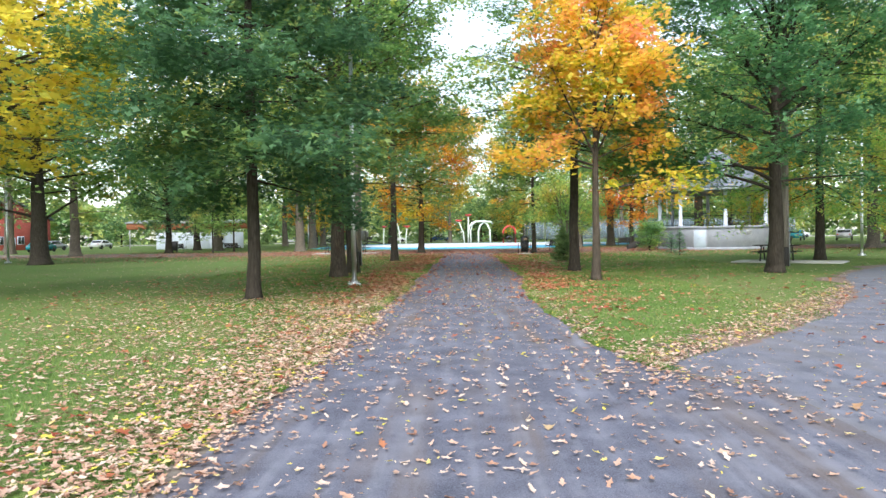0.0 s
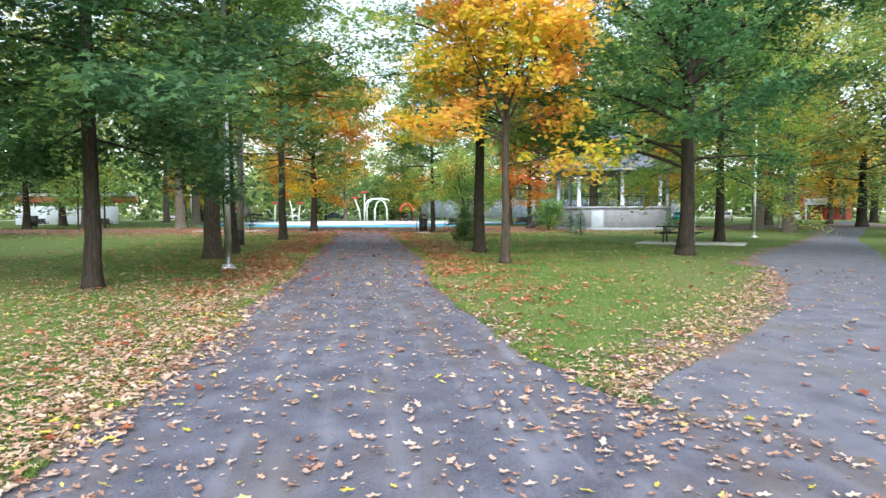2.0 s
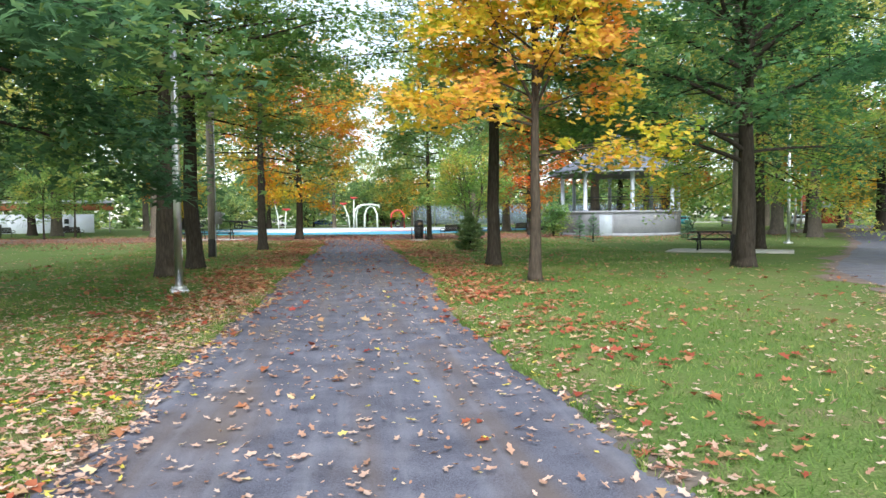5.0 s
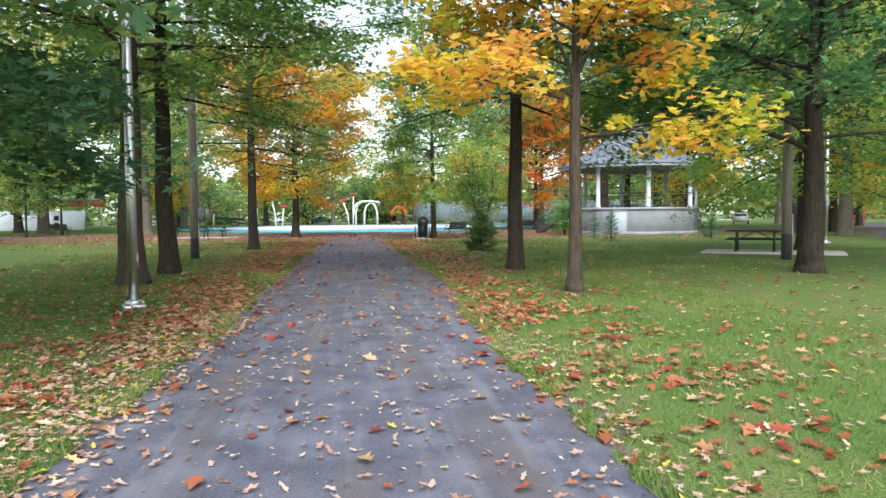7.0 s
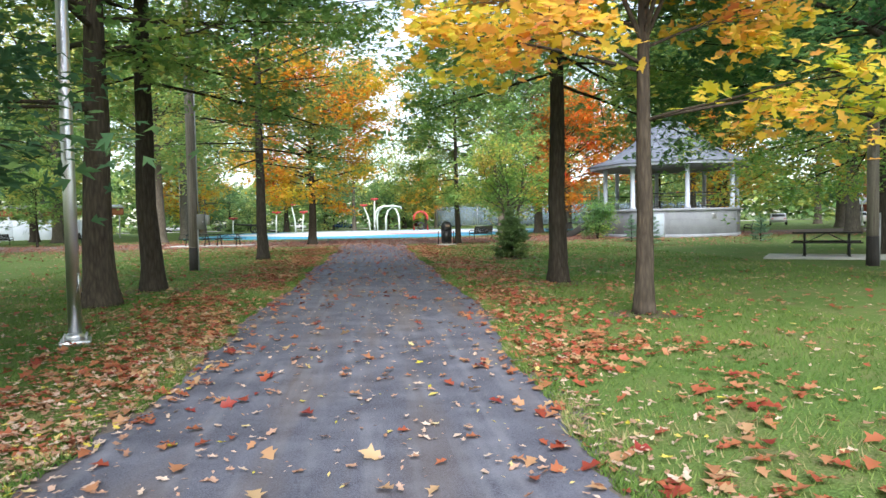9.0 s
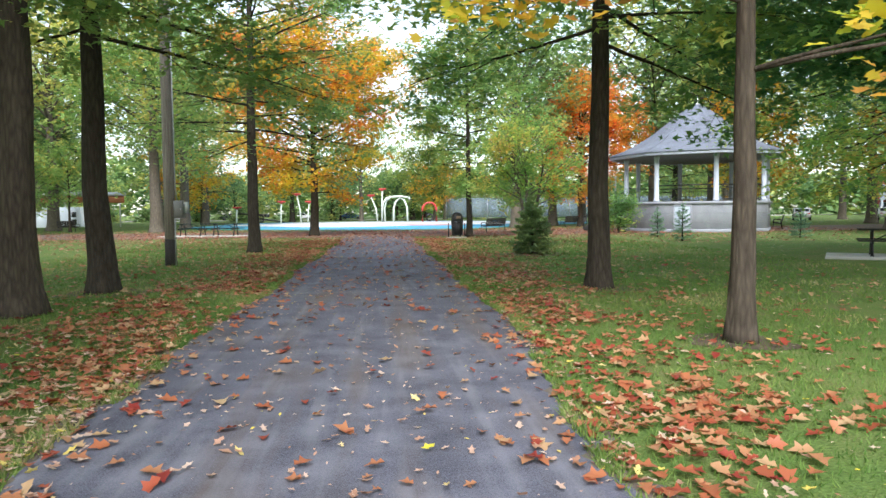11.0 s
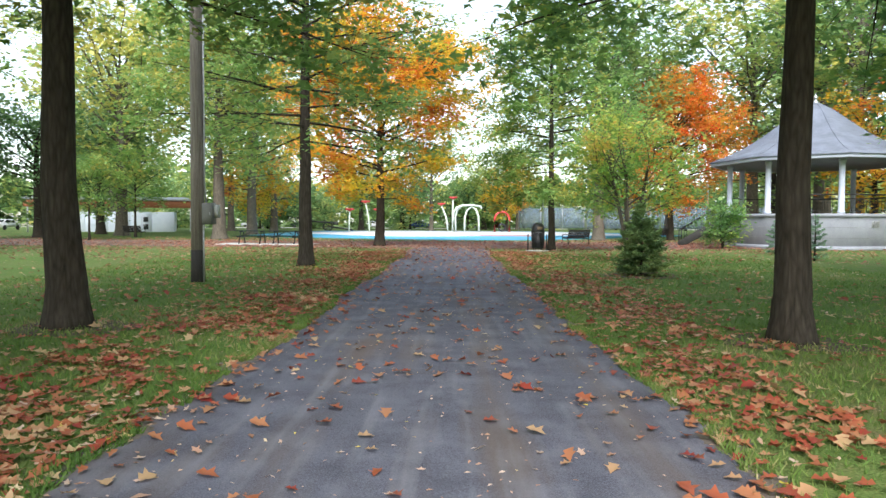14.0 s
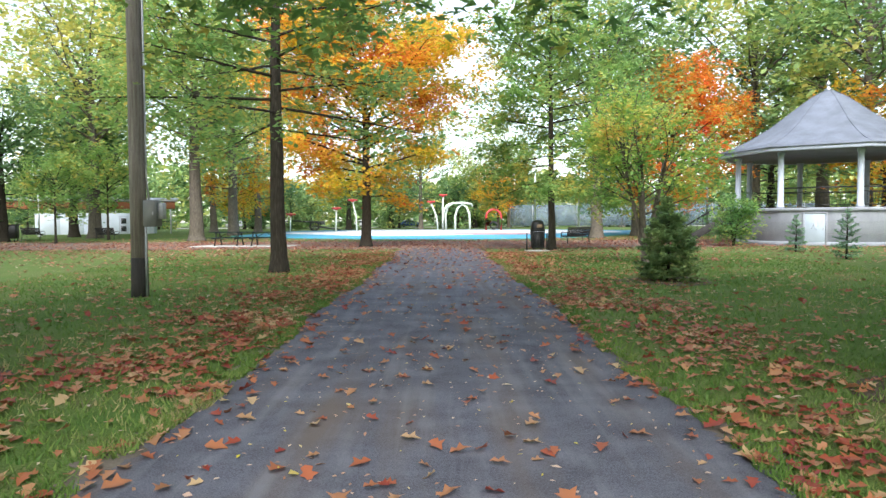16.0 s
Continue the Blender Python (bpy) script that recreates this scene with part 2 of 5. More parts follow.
GREENS_DARK = [(0.0, (0.058, 0.140, 0.069)), (0.35, (0.092, 0.205, 0.098)), (0.6, (0.125, 0.258, 0.115)), (0.85, (0.185, 0.310, 0.090)), (1.0, (0.285, 0.357, 0.107))]
GREENS_MID = [(0.0, (0.118, 0.250, 0.090)), (0.4, (0.198, 0.375, 0.120)), (0.7, (0.326, 0.500, 0.136)), (1.0, (0.607, 0.625, 0.152))]
GREENS_LIGHT = [(0.0, (0.143, 0.279, 0.081)), (0.4, (0.250, 0.419, 0.117)), (0.7, (0.356, 0.465, 0.140)), (1.0, (0.642, 0.512, 0.117))]
LEAF_OAK = leaf_material("dark_oak_leaves", GREENS_DARK)
LEAF_BLUE = leaf_material("blue_green_oak_leaves", [(0.0, (0.073, 0.187, 0.087)), (0.4, (0.114, 0.281, 0.121)), (0.8, (0.187, 0.375, 0.147)), (1.0, (0.311, 0.458, 0.147))])
LEAF_MID = leaf_material("green_leaves", GREENS_MID)
LEAF_LIGHT = leaf_material("light_green_leaves", GREENS_LIGHT)
LEAF_YELLOWING = leaf_material("yellowing_oak_leaves", [(0.0, (0.180, 0.374, 0.104)), (0.45, (0.330, 0.526, 0.126)), (0.8, (0.690, 0.660, 0.148)), (1.0, (0.860, 0.510, 0.148))])
LEAF_GOLD = leaf_material("golden_leaves", [(0.0, (0.48, 0.52, 0.08)), (0.35, (0.78, 0.66, 0.09)), (0.8, (0.85, 0.70, 0.12)), (1.0, (0.85, 0.58, 0.10))], 0.5, 0.66)
LEAF_ORANGE = leaf_material("orange_maple_leaves", [(0.0, (0.38, 0.50, 0.06)), (0.3, (0.78, 0.66, 0.08)), (0.6, (0.88, 0.58, 0.11)), (0.85, (0.88, 0.46, 0.15)), (1.0, (0.85, 0.33, 0.16))], 0.45, 0.66)
LEAF_AMBER = leaf_material("amber_maple_leaves", [(0.0, (0.36, 0.44, 0.06)), (0.3, (0.78, 0.62, 0.07)), (0.6, (0.85, 0.50, 0.07)), (0.85, (0.82, 0.32, 0.07)), (1.0, (0.70, 0.18, 0.06))], 0.35, 0.66)
LEAF_RED = leaf_material("red_orange_leaves", [(0.0, (0.62, 0.46, 0.07)), (0.4, (0.84, 0.40, 0.07)), (0.75, (0.84, 0.24, 0.06)), (1.0, (0.78, 0.10, 0.05))], 0.4, 0.66)
LEAF_RUST = leaf_material("rust_brown_leaves", [(0.0, (0.10, 0.12, 0.04)), (0.5, (0.28, 0.11, 0.045)), (1.0, (0.36, 0.10, 0.05))], 0.6)
LEAF_FAR = leaf_material("mixed_far_leaves", [(0.0, (0.105, 0.215, 0.092)), (0.4, (0.225, 0.37, 0.135)), (0.7, (0.41, 0.53, 0.17)), (1.0, (0.66, 0.60, 0.17))], 0.2, 0.45, 0.35, 0.7)
LEAF_SPRUCE = leaf_material("spruce_needles", [(0.0, (0.105, 0.190, 0.075)), (0.5, (0.215, 0.345, 0.125)), (1.0, (0.39, 0.50, 0.19))], 2.0, 0.3)
LEAF_PALE_SPRUCE = leaf_material("young_spruce_needles", [(0.0, (0.119, 0.236, 0.151)), (0.5, (0.186, 0.338, 0.203)), (1.0, (0.304, 0.473, 0.270))], 2.0, 0.2)
FALLEN_PALE = leaf_material("fallen_pale_leaves", [(0.0, (0.28, 0.14, 0.09)), (0.2, (0.42, 0.24, 0.16)), (0.5, (0.54, 0.36, 0.275)), (0.86, (0.63, 0.50, 0.41)), (0.95, (0.66, 0.54, 0.12)), (1.0, (0.54, 0.48, 0.05))], 0.8, 0.2, 0.98, 0.0, 0.3)
FALLEN_MAPLE = leaf_material("fallen_maple_leaves", [(0.0, (0.26, 0.035, 0.028)), (0.2, (0.33, 0.075, 0.04)), (0.5, (0.40, 0.14, 0.065)), (0.8, (0.44, 0.23, 0.12)), (1.0, (0.52, 0.37, 0.21))], 0.6, 0.2, 0.95, 0.0, 0.6)
FALLEN_RED = leaf_material("fallen_red_leaves", [(0.0, (0.255, 0.060, 0.043)), (0.4, (0.383, 0.136, 0.085)), (0.75, (0.442, 0.221, 0.136)), (1.0, (0.493, 0.357, 0.230))], 0.4, 0.2, 0.9, 0.0, 0.6)
GRASS_BLADES = leaf_material("grass_blades", [(0.0, (0.082, 0.170, 0.038)), (0.45, (0.142, 0.238, 0.056)), (0.8, (0.215, 0.290, 0.080)), (1.0, (0.38, 0.33, 0.17))], 0.35, 0.3, 0.7)
GRASS_BLADES.node_tree.nodes["Principled BSDF"].inputs["Specular IOR Level"].default_value = 0.12


# ---- mesh helpers ----
rng = np.random.default_rng(7)


class Geo:
    """Vertices and faces gathered for one mesh."""

    def __init__(self):
        self.v, self.f, self.n = [], [], 0

    def add(self, v, f):
        v = np.asarray(v, float).reshape(-1, 3)
        self.v.append(v)
        self.f += [np.asarray(a) + self.n for a in f]
        self.n += len(v)
        return self

    def box(self, c, s, rz=0.0, bevel=0.008, tilt=(0.0, 0.0)):
        bm = bmesh.new()
        bmesh.ops.create_cube(bm, size=1.0)
        for w in bm.verts:
            w.co = Vector((w.co.x * s[0], w.co.y * s[1], w.co.z * s[2]))
        if bevel:
            bmesh.ops.bevel(bm, geom=list(bm.edges), offset=min(bevel, min(s) * 0.4), segments=1, affect="EDGES")
        m = pose(*c, tilt[0], tilt[1], rz)
        bm.verts.index_update()
        v = [m @ w.co for w in bm.verts]
        f = [[w.index for w in q.verts] for q in bm.faces]
        bm.free()
        return self.add([tuple(a) for a in v], f)

    def tube(self, pts, radii, sides=8, caps=True):
        pts = np.asarray(pts, float)
        radii = np.broadcast_to(np.asarray(radii, float), (len(pts),))
        d = np.gradient(pts, axis=0)
        d /= np.linalg.norm(d, axis=1)[:, None] + 1e-9
        ref = np.array([0.0, 0.0, 1.0]) if abs(d[:, 2]).mean() < 0.8 else np.array([1.0, 0.0, 0.0])
        a = np.cross(d, ref)
        a /= np.linalg.norm(a, axis=1)[:, None] + 1e-9
        b = np.cross(d, a)
        th = np.arange(sides) * 2 * np.pi / sides
        ring = a[:, None] * np.cos(th)[None, :, None] + b[:, None] * np.sin(th)[None, :, None]
        v = pts[:, None] + ring * radii[:, None, None]
        k = len(pts)
        i = np.arange(k - 1)[:, None] * sides
        j, j2 = np.arange(sides)[None], (np.arange(sides)[None] + 1) % sides
        f = list(np.stack([i + j, i + j2, i + sides + j2, i + sides + j], -1).reshape(-1, 4))
        if caps:
            f += [np.arange(sides)[::-1], np.arange(sides) + (k - 1) * sides]
        return self.add(v.reshape(-1, 3), f)

    def lathe(self, profile, sides=24, c=(0, 0, 0), turn=0.0, caps=True):
        """Rings of (radius, height) about z."""
        th = radians(turn) + np.arange(sides) * 2 * np.pi / sides
        v = np.array([[(c[0] + r * math.cos(t), c[1] + r * math.sin(t), c[2] + z) for t in th] for r, z in profile])
        k = len(profile)
        f = [[a * sides + j, a * sides + (j + 1) % sides, (a + 1) * sides + (j + 1) % sides, (a + 1) * sides + j] for a in range(k - 1) for j in range(sides)]
        if caps:
            f += [list(range(sides))[::-1], [j + (k - 1) * sides for j in range(sides)]]
        return self.add(v.reshape(-1, 3), f)

    def prism(self, outline, y0, y1):
        """An outline in x and z, pushed from y0 to y1."""
        n = len(outline)
        v = [(x, y, z) for y in (y0, y1) for x, z in outline]
        f = [[j, (j + 1) % n, n + (j + 1) % n, n + j] for j in range(n)] + [list(range(n))[::-1], [n + j for j in range(n)]]
        return self.add(v, f)


def mesh_from(name, v, faces, material, smooth=False):
    """faces: one (n, k) array, or a list of faces of any size."""
    me = bpy.data.meshes.new(name)
    v = np.asarray(v, np.float32)
    me.vertices.add(len(v))
    me.vertices.foreach_set("co", v.ravel())
    if isinstance(faces, np.ndarray):
        counts, loops = np.full(len(faces), faces.shape[1]), faces.ravel()
    else:
        counts, loops = np.array([len(q) for q in faces]), np.concatenate([np.asarray(q) for q in faces])
    me.loops.add(len(loops))
    me.loops.foreach_set("vertex_index", loops.astype(np.int32))
    me.polygons.add(len(counts))
    me.polygons.foreach_set("loop_start", (np.cumsum(counts) - counts).astype(np.int32))
    me.polygons.foreach_set("loop_total", counts.astype(np.int32))
    if smooth:
        me.polygons.foreach_set("use_smooth", np.ones(len(counts), bool))
    me.update(calc_edges=True)
    me.validate()
    me.materials.append(material)
    return me


def part(name, g, material, parent=None, label="", smooth=False):
    ob = new(name, g if isinstance(g, bpy.types.Mesh) else mesh_from(name, np.concatenate(g.v), g.f, material, smooth))
    if parent:
        ob.parent = parent
    return tagged(ob, label)


def thing(name, label, category, at=(0, 0, 0), rz=0.0, group="", kind=""):
    ob = new(name)
    ob.empty_display_size = 0.2
    ob.matrix_basis = pose(*at, 0, 0, rz)
    return tagged(ob, label, category, group, kind)


def turns(n, r, flat=0.6):
    """n random turns: a free heading, with a tilt that grows with flat."""
    a, t, b = r.uniform(0, 2 * np.pi, n), r.normal(0, flat, n), r.uniform(0, 2 * np.pi, n)
    ca, sa, ct, st, cb, sb = np.cos(a), np.sin(a), np.cos(t), np.sin(t), np.cos(b), np.sin(b)
    z = np.zeros(n)
    o = np.ones(n)
    ra = np.stack([ca, -sa, z, sa, ca, z, z, z, o], -1).reshape(n, 3, 3)
    rt = np.stack([o, z, z, z, ct, -st, z, st, ct], -1).reshape(n, 3, 3)
    rb = np.stack([cb, -sb, z, sb, cb, z, z, z, o], -1).reshape(n, 3, 3)
    return ra @ rt @ rb


LEAF_DIAMOND = (np.array([(0, -0.5, 0), (0.26, 0.02, 0.05), (0, 0.5, -0.04), (-0.26, 0.02, 0.05)]), np.array([(0, 1, 2), (0, 2, 3)]))
LEAF_BROAD = (LEAF_DIAMOND[0] * np.array([1.3, 1.0, 1.3]), LEAF_DIAMOND[1])
LEAF_FAN = (np.array([(0, -0.5, 0), (0.14, 0.12, 0.04), (0, 0.56, -0.05), (-0.14, 0.12, 0.04), (0.09, -0.02, 0.02), (0.47, 0.13, -0.03), (-0.09, -0.02, 0.02), (-0.47, 0.13, -0.03)]), np.array([(0, 1, 2), (0, 2, 3), (0, 5, 4), (0, 6, 7)]))
LEAF_LOBED = (np.array([(0, -0.5, 0), (0.3, -0.28, 0.05), (0.2, -0.1, 0.0), (0.44, 0.16, 0.06), (0.19, 0.2, 0.0), (0, 0.55, -0.06), (-0.19, 0.2, 0.0), (-0.44, 0.16, 0.06), (-0.2, -0.1, 0.0), (-0.3, -0.28, 0.05)]),
              np.array([(0, 1, 2), (2, 3, 4), (4, 5, 6), (6, 7, 8), (8, 9, 0), (0, 2, 8), (2, 4, 8), (4, 6, 8)]))
LEAF_CURLED = (np.array([(0, -0.5, 0.06), (0.22, -0.12, 0.14), (0.18, 0.25, 0.16), (0, 0.5, 0.1), (-0.2, 0.22, 0.13), (-0.2, -0.15, 0.1), (0, 0, 0.0)]),
               np.array([(0, 1, 6), (1, 2, 6), (2, 3, 6), (3, 4, 6), (4, 5, 6), (5, 0, 6)]))


LEAF_CRUMPLED = (np.array([1.0, 1.0, 0.62]) * np.array([(0, -0.55, 0.16), (0.17, -0.36, 0.05), (0.13, -0.1, 0.2), (0.33, 0.02, 0.26), (0.14, 0.2, 0.1), (0.05, 0.52, 0.24), (-0.1, 0.24, 0.12), (-0.3, 0.14, 0.2), (-0.14, -0.08, 0.14), (-0.2, -0.36, 0.1), (0, -0.02, 0.0)]),
                 np.array([(k, (k + 1) % 10, 10) for k in range(10)]))


def leaf_mesh(name, centres, sizes, template, material, r, flat=0.6):
    tv, tf = template
    n = len(centres)
    m = turns(n, r, flat) * np.asarray(sizes)[:, None, None]
    v = np.einsum("nij,kj->nki", m, tv) + centres[:, None]
    f = (tf[None] + (np.arange(n) * len(tv))[:, None, None]).reshape(-1, 3)
    return mesh_from(name, v.reshape(-1, 3), f, material)


# ---- trees ----
def bend(start, heading, rise, length, steps, r, lift=0.0, wobble=0.06):
    """A limb: a line that starts at a rise in degrees and curves up or down by lift."""
    p, out = np.array(start, float), [np.array(start, float)]
    h = radians(heading)
    for k in range(steps):
        e = radians(rise + lift * (k + 0.5) / steps)
        h += r.normal(0, wobble)
        p = p + length / steps * np.array([math.cos(h) * math.cos(e), math.sin(h) * math.cos(e), math.sin(e)])
        out.append(p.copy())
    return np.array(out)


def make_tree(name, label, at, height, radius, clear, spread, leaves, leaf_size, leaf_mat, bark, seed, limbs=34, rise=(-12, 55), lift=-6.0,
              template=LEAF_BROAD, profile="oak", stems=1, extra=(), flat=0.55, near=True, tuft=0.2, lean=(0, 0), heavy=1.0, per_spray=13):
    """A tree: trunk with flared foot, limbs with their twigs, and leaves set along the twigs."""
    r = np.random.default_rng(seed)
    root = thing(name, label, "tree", (at[0], at[1], 0))
    trunk = Geo()
    trunks = []
    top = 0.93 if profile == "oak" else 0.62
    for s in range(stems):
        n = 16
        zs = np.linspace(0, 1, n) ** 1.25 * height * (top if stems == 1 else r.uniform(0.5, 0.7))
        out = 0.0 if stems == 1 else 0.26
        a = 2 * np.pi * s / max(stems, 1) + 0.4
        px = np.cumsum(r.normal(0, 0.011 * height / 12, n)) * np.minimum(1, zs) + zs * out * math.cos(a) * 0.8 + lean[0] * zs
        py = np.cumsum(r.normal(0, 0.011 * height / 12, n)) * np.minimum(1, zs) + zs * out * math.sin(a) * 0.8 + lean[1] * zs
        pts = np.stack([px, py, zs], 1)
        pts[0, 2] = -0.05
        ext = np.array([[pts[0, 0], pts[0, 1], 0.12], [pts[0, 0], pts[0, 1], 0.3], [pts[0, 0], pts[0, 1], 0.55]])
        allp = np.concatenate([pts[:1], ext, pts[1:]])
        allp = allp[np.argsort(allp[:, 2])]
        rad = radius * (1 - (0.86 if profile == "oak" else 0.72) * (np.maximum(allp[:, 2], 0) / allp[-1, 2]) ** 0.9) * (1 + 0.42 * np.exp(-np.maximum(allp[:, 2], 0) / 0.28)) + 0.012
        start = len(trunk.v)
        trunk.tube(allp, rad, 14)
        v = trunk.v[start]
        cx, cy = np.interp(v[:, 2], allp[:, 2], allp[:, 0]), np.interp(v[:, 2], allp[:, 2], allp[:, 1])
        ang = np.arctan2(v[:, 1] - cy, v[:, 0] - cx)
        ridge = 1 + 0.07 * np.sin(ang * 5 + seed) * np.exp(-np.maximum(v[:, 2], 0) / 0.6) + 0.025 * np.sin(ang * 3 + v[:, 2] * 2.1)
        v[:, 0], v[:, 1] = cx + (v[:, 0] - cx) * ridge, cy + (v[:, 1] - cy) * ridge
        trunks.append((allp, rad))
    segs, weights, plan = [], [], []
    for i in range(limbs):
        u = (i + r.uniform(0, 0.6)) / limbs
        el = rise[0] + (rise[1] - rise[0]) * u
        if profile == "oak":
            z = clear + (height * 0.9 - clear) * u
            reach = spread * (0.78 + 0.3 * math.sin(min(1, u * 2.2) * math.pi / 2)) * (1 - u ** 2.2) + 0.7
        else:
            # as far as the crown's egg-shaped outline
            z = clear + (height * top * 0.97 - clear) * u ** 0.8
            zc, b = (clear * 0.85 + height) / 2, (height - clear * 0.85) / 2
            c, s, h = math.cos(radians(el)), math.sin(radians(el)), z - zc
            qa, qb, qc = (c / spread) ** 2 + (s / b) ** 2, 2 * h * s / b ** 2, (h / b) ** 2 - 1
            reach = (-qb + math.sqrt(max(0.0, qb * qb - 4 * qa * qc))) / (2 * qa)
        plan.append((z, i * 137.5 + r.uniform(-25, 25), el, reach * r.uniform(0.72, 1.1), lift))
    rest = Geo()
    for number, (z, head, el, reach, li) in enumerate(list(plan) + list(extra)):
        added = number >= len(plan)
        load = heavy if added else 1.0
        wood = Geo() if near else rest
        allp, rad = trunks[r.integers(len(trunks))]
        z = min(z, allp[-1, 2] * 0.98)
        s = [np.interp(z, allp[:, 2], allp[:, 0]), np.interp(z, allp[:, 2], allp[:, 1]), z]
        limb = bend(s, head, el, reach, 7, r, li, 0.1 if profile == "oak" else 0.17)
        r0 = min(float(np.interp(z, allp[:, 2], rad)) * 0.62, 0.008 + reach * (0.0075 if profile == "oak" else 0.0125))
        wood.tube(limb, np.linspace(r0, 0.005, 8), 6 if near else 4, False)
        count = max(4, int(reach / (0.32 if near else 0.6)))
        for k in range(count):
            q = (0.42 if added else 0.2) + (0.58 if added else 0.8) * (k + r.uniform(0, 0.8)) / count
            p = np.array([np.interp(q * 7, np.arange(8), limb[:, a]) for a in range(3)])
            side = 1 if k % 2 else -1
            ln = reach * (0.14 + 0.32 * (1 - q)) * r.uniform(0.7, 1.25) + 0.3
            tw = bend(p, head + side * r.uniform(28, 75), el * 0.6 + r.uniform(-22, 18), ln, 3, r, li)
            if near or k % 2:
                wood.tube(tw, np.linspace(max(0.005, r0 * 0.32 * (1.1 - q)), 0.003, 4), 4 if near else 3, False)
            segs += [(tw[0] * 0.7 + tw[1] * 0.3, tw[1]), (tw[1], tw[2]), (tw[2], tw[3])]
            weights += [0.5 * ln * load, ln * load, ln * load]
            for w in range(2):
                t2 = bend(tw[1 + w], head + side * 50 + r.uniform(-80, 80), el * 0.4 + r.uniform(-35, 22), ln * 0.55, 2, r, li)
                segs.append((t2[0], t2[2]))
                weights.append(ln * 0.9 * load)
        segs.append((limb[5], limb[7]))
        weights.append(reach * 0.25)
        if near:
            part("limb", wood, bark, root, smooth=True)
    if not near:
        part("branchwork", rest, bark, root)
    segs, weights = np.array(segs), np.array(weights)
    # leaves hang in sprays, a dozen or so together
    sprays, tuft = leaves // per_spray, max(tuft, 1.7 * leaf_size)
    pick = r.choice(len(segs), sprays, p=weights / weights.sum())
    u = r.uniform(0, 1.08, sprays)[:, None]
    mid = segs[pick, 0] * (1 - u) + segs[pick, 1] * u + r.normal(0, tuft * 0.75, (sprays, 3)) * np.array([1, 1, 0.6])
    which = r.integers(0, sprays, leaves)
    c = mid[which] + r.normal(0, tuft * 0.62, (leaves, 3)) * np.array([1, 1, 0.55])
    c[:, 2] -= 0.5 * np.hypot(*(c - mid[which])[:, :2].T)
    part("trunk", trunk, bark, root, smooth=True)
    crown = new("crown", leaf_mesh("crown", c, leaf_size * r.uniform(0.65, 1.25, leaves), template, leaf_mat, r, flat))
    crown.parent = root
    return root


def make_conifer(name, label, at, height, spread, needles, mat, seed, clear=0.08, size=0.09, whorl=8, step=0.15):
    """A young spruce or a dense shrub: whorls of branches with side twigs, needles set along them."""
    r = np.random.default_rng(seed)
    root = thing(name, label, "conifer", (at[0], at[1], 0))
    trunk, wood = Geo(), Geo()
    trunk.tube([(0, 0, -0.03), (0.01, 0, height * 0.5), (0, 0.01, height)], [0.02 + height * 0.012, 0.014 + height * 0.005, 0.004], 8)
    ends, runs = [], []
    tiers = max(6, int(height / step))
    for k in range(tiers):
        u = k / tiers
        z = clear + (height * 0.97 - clear) * u
        reach = spread * (1 - u) ** 0.8 * (0.82 + 0.18 * min(1, u * 8)) + 0.05
        for j in range(whorl if u < 0.75 else 5):
            head = j * 360 / whorl + k * 41 + r.uniform(-14, 14)
            ln = reach * r.uniform(0.72, 1.14)
            limb = bend((0, 0, z + r.uniform(-0.3, 0.3) * step), head, -4 + 44 * u + r.uniform(-7, 7), ln, 4, r, 16)
            wood.tube(limb, np.linspace(0.004 + ln * 0.006, 0.002, 5), 3, False)
            ends.append((limb[1], limb[4])); runs.append(ln * 0.75)
            for q in np.arange(0.3, 0.97, max(0.14, 0.09 / max(ln, 0.1))):
                p = np.array([np.interp(q * 4, np.arange(5), limb[:, c]) for c in range(3)])
                for side in (-1, 1):
                    tl = ln * 0.5 * (1.12 - q) * r.uniform(0.7, 1.2) + 0.03
                    tw = bend(p, head + side * r.uniform(38, 58), 2 + 30 * u + r.uniform(-12, 8), tl, 2, r, 6)
                    ends.append((tw[0], tw[2])); runs.append(tl)
    ends, runs = np.array(ends), np.array(runs)
    pick = r.choice(len(ends), needles, p=runs / runs.sum())
    u = r.uniform(0, 1.04, needles)[:, None]
    pts = ends[pick, 0] * (1 - u) + ends[pick, 1] * u + r.normal(0, size * 0.22, (needles, 3))
    pts[:, 2] = np.maximum(pts[:, 2], 0.03)
    part("trunk", trunk, BARK_DARK, root, smooth=True)
    part("branchwork", wood, BARK_DARK, root)
    crown = new("crown", leaf_mesh("crown", pts, size * r.uniform(0.6, 1.3, needles), LEAF_DIAMOND, mat, r, 0.6))
    crown.parent = root
    return root


# ---- ground, paths, splash pad ----
VERGE = surface("verge_soil", (0.07, 0.06, 0.05), (0.20, 0.17, 0.14), 3, 70, 0.95, bump=0.7)

def wavy(u, seed, amp=1.0):
    return amp * (0.07 * math.sin(u * 0.7 + seed) + 0.035 * math.sin(u * 2.1 + seed * 2.3) + 0.018 * math.sin(u * 6.7 + seed * 5.1) + 0.012 * math.sin(u * 19.3 + seed))


def path_left(y):
    return -1.68 - 0.25 * math.exp(-max(y, 0) / 5) + wavy(y, 1.0)


def path_right(y):
    return 1.75 - 0.33 * math.exp(-((y - 14.8) / 3.5) ** 2) + 0.17 / (1 + math.exp(22.0 - y)) + wavy(y, 4.0) + 0.9 * math.exp(-max(y - 6.6, 0) / 0.7)


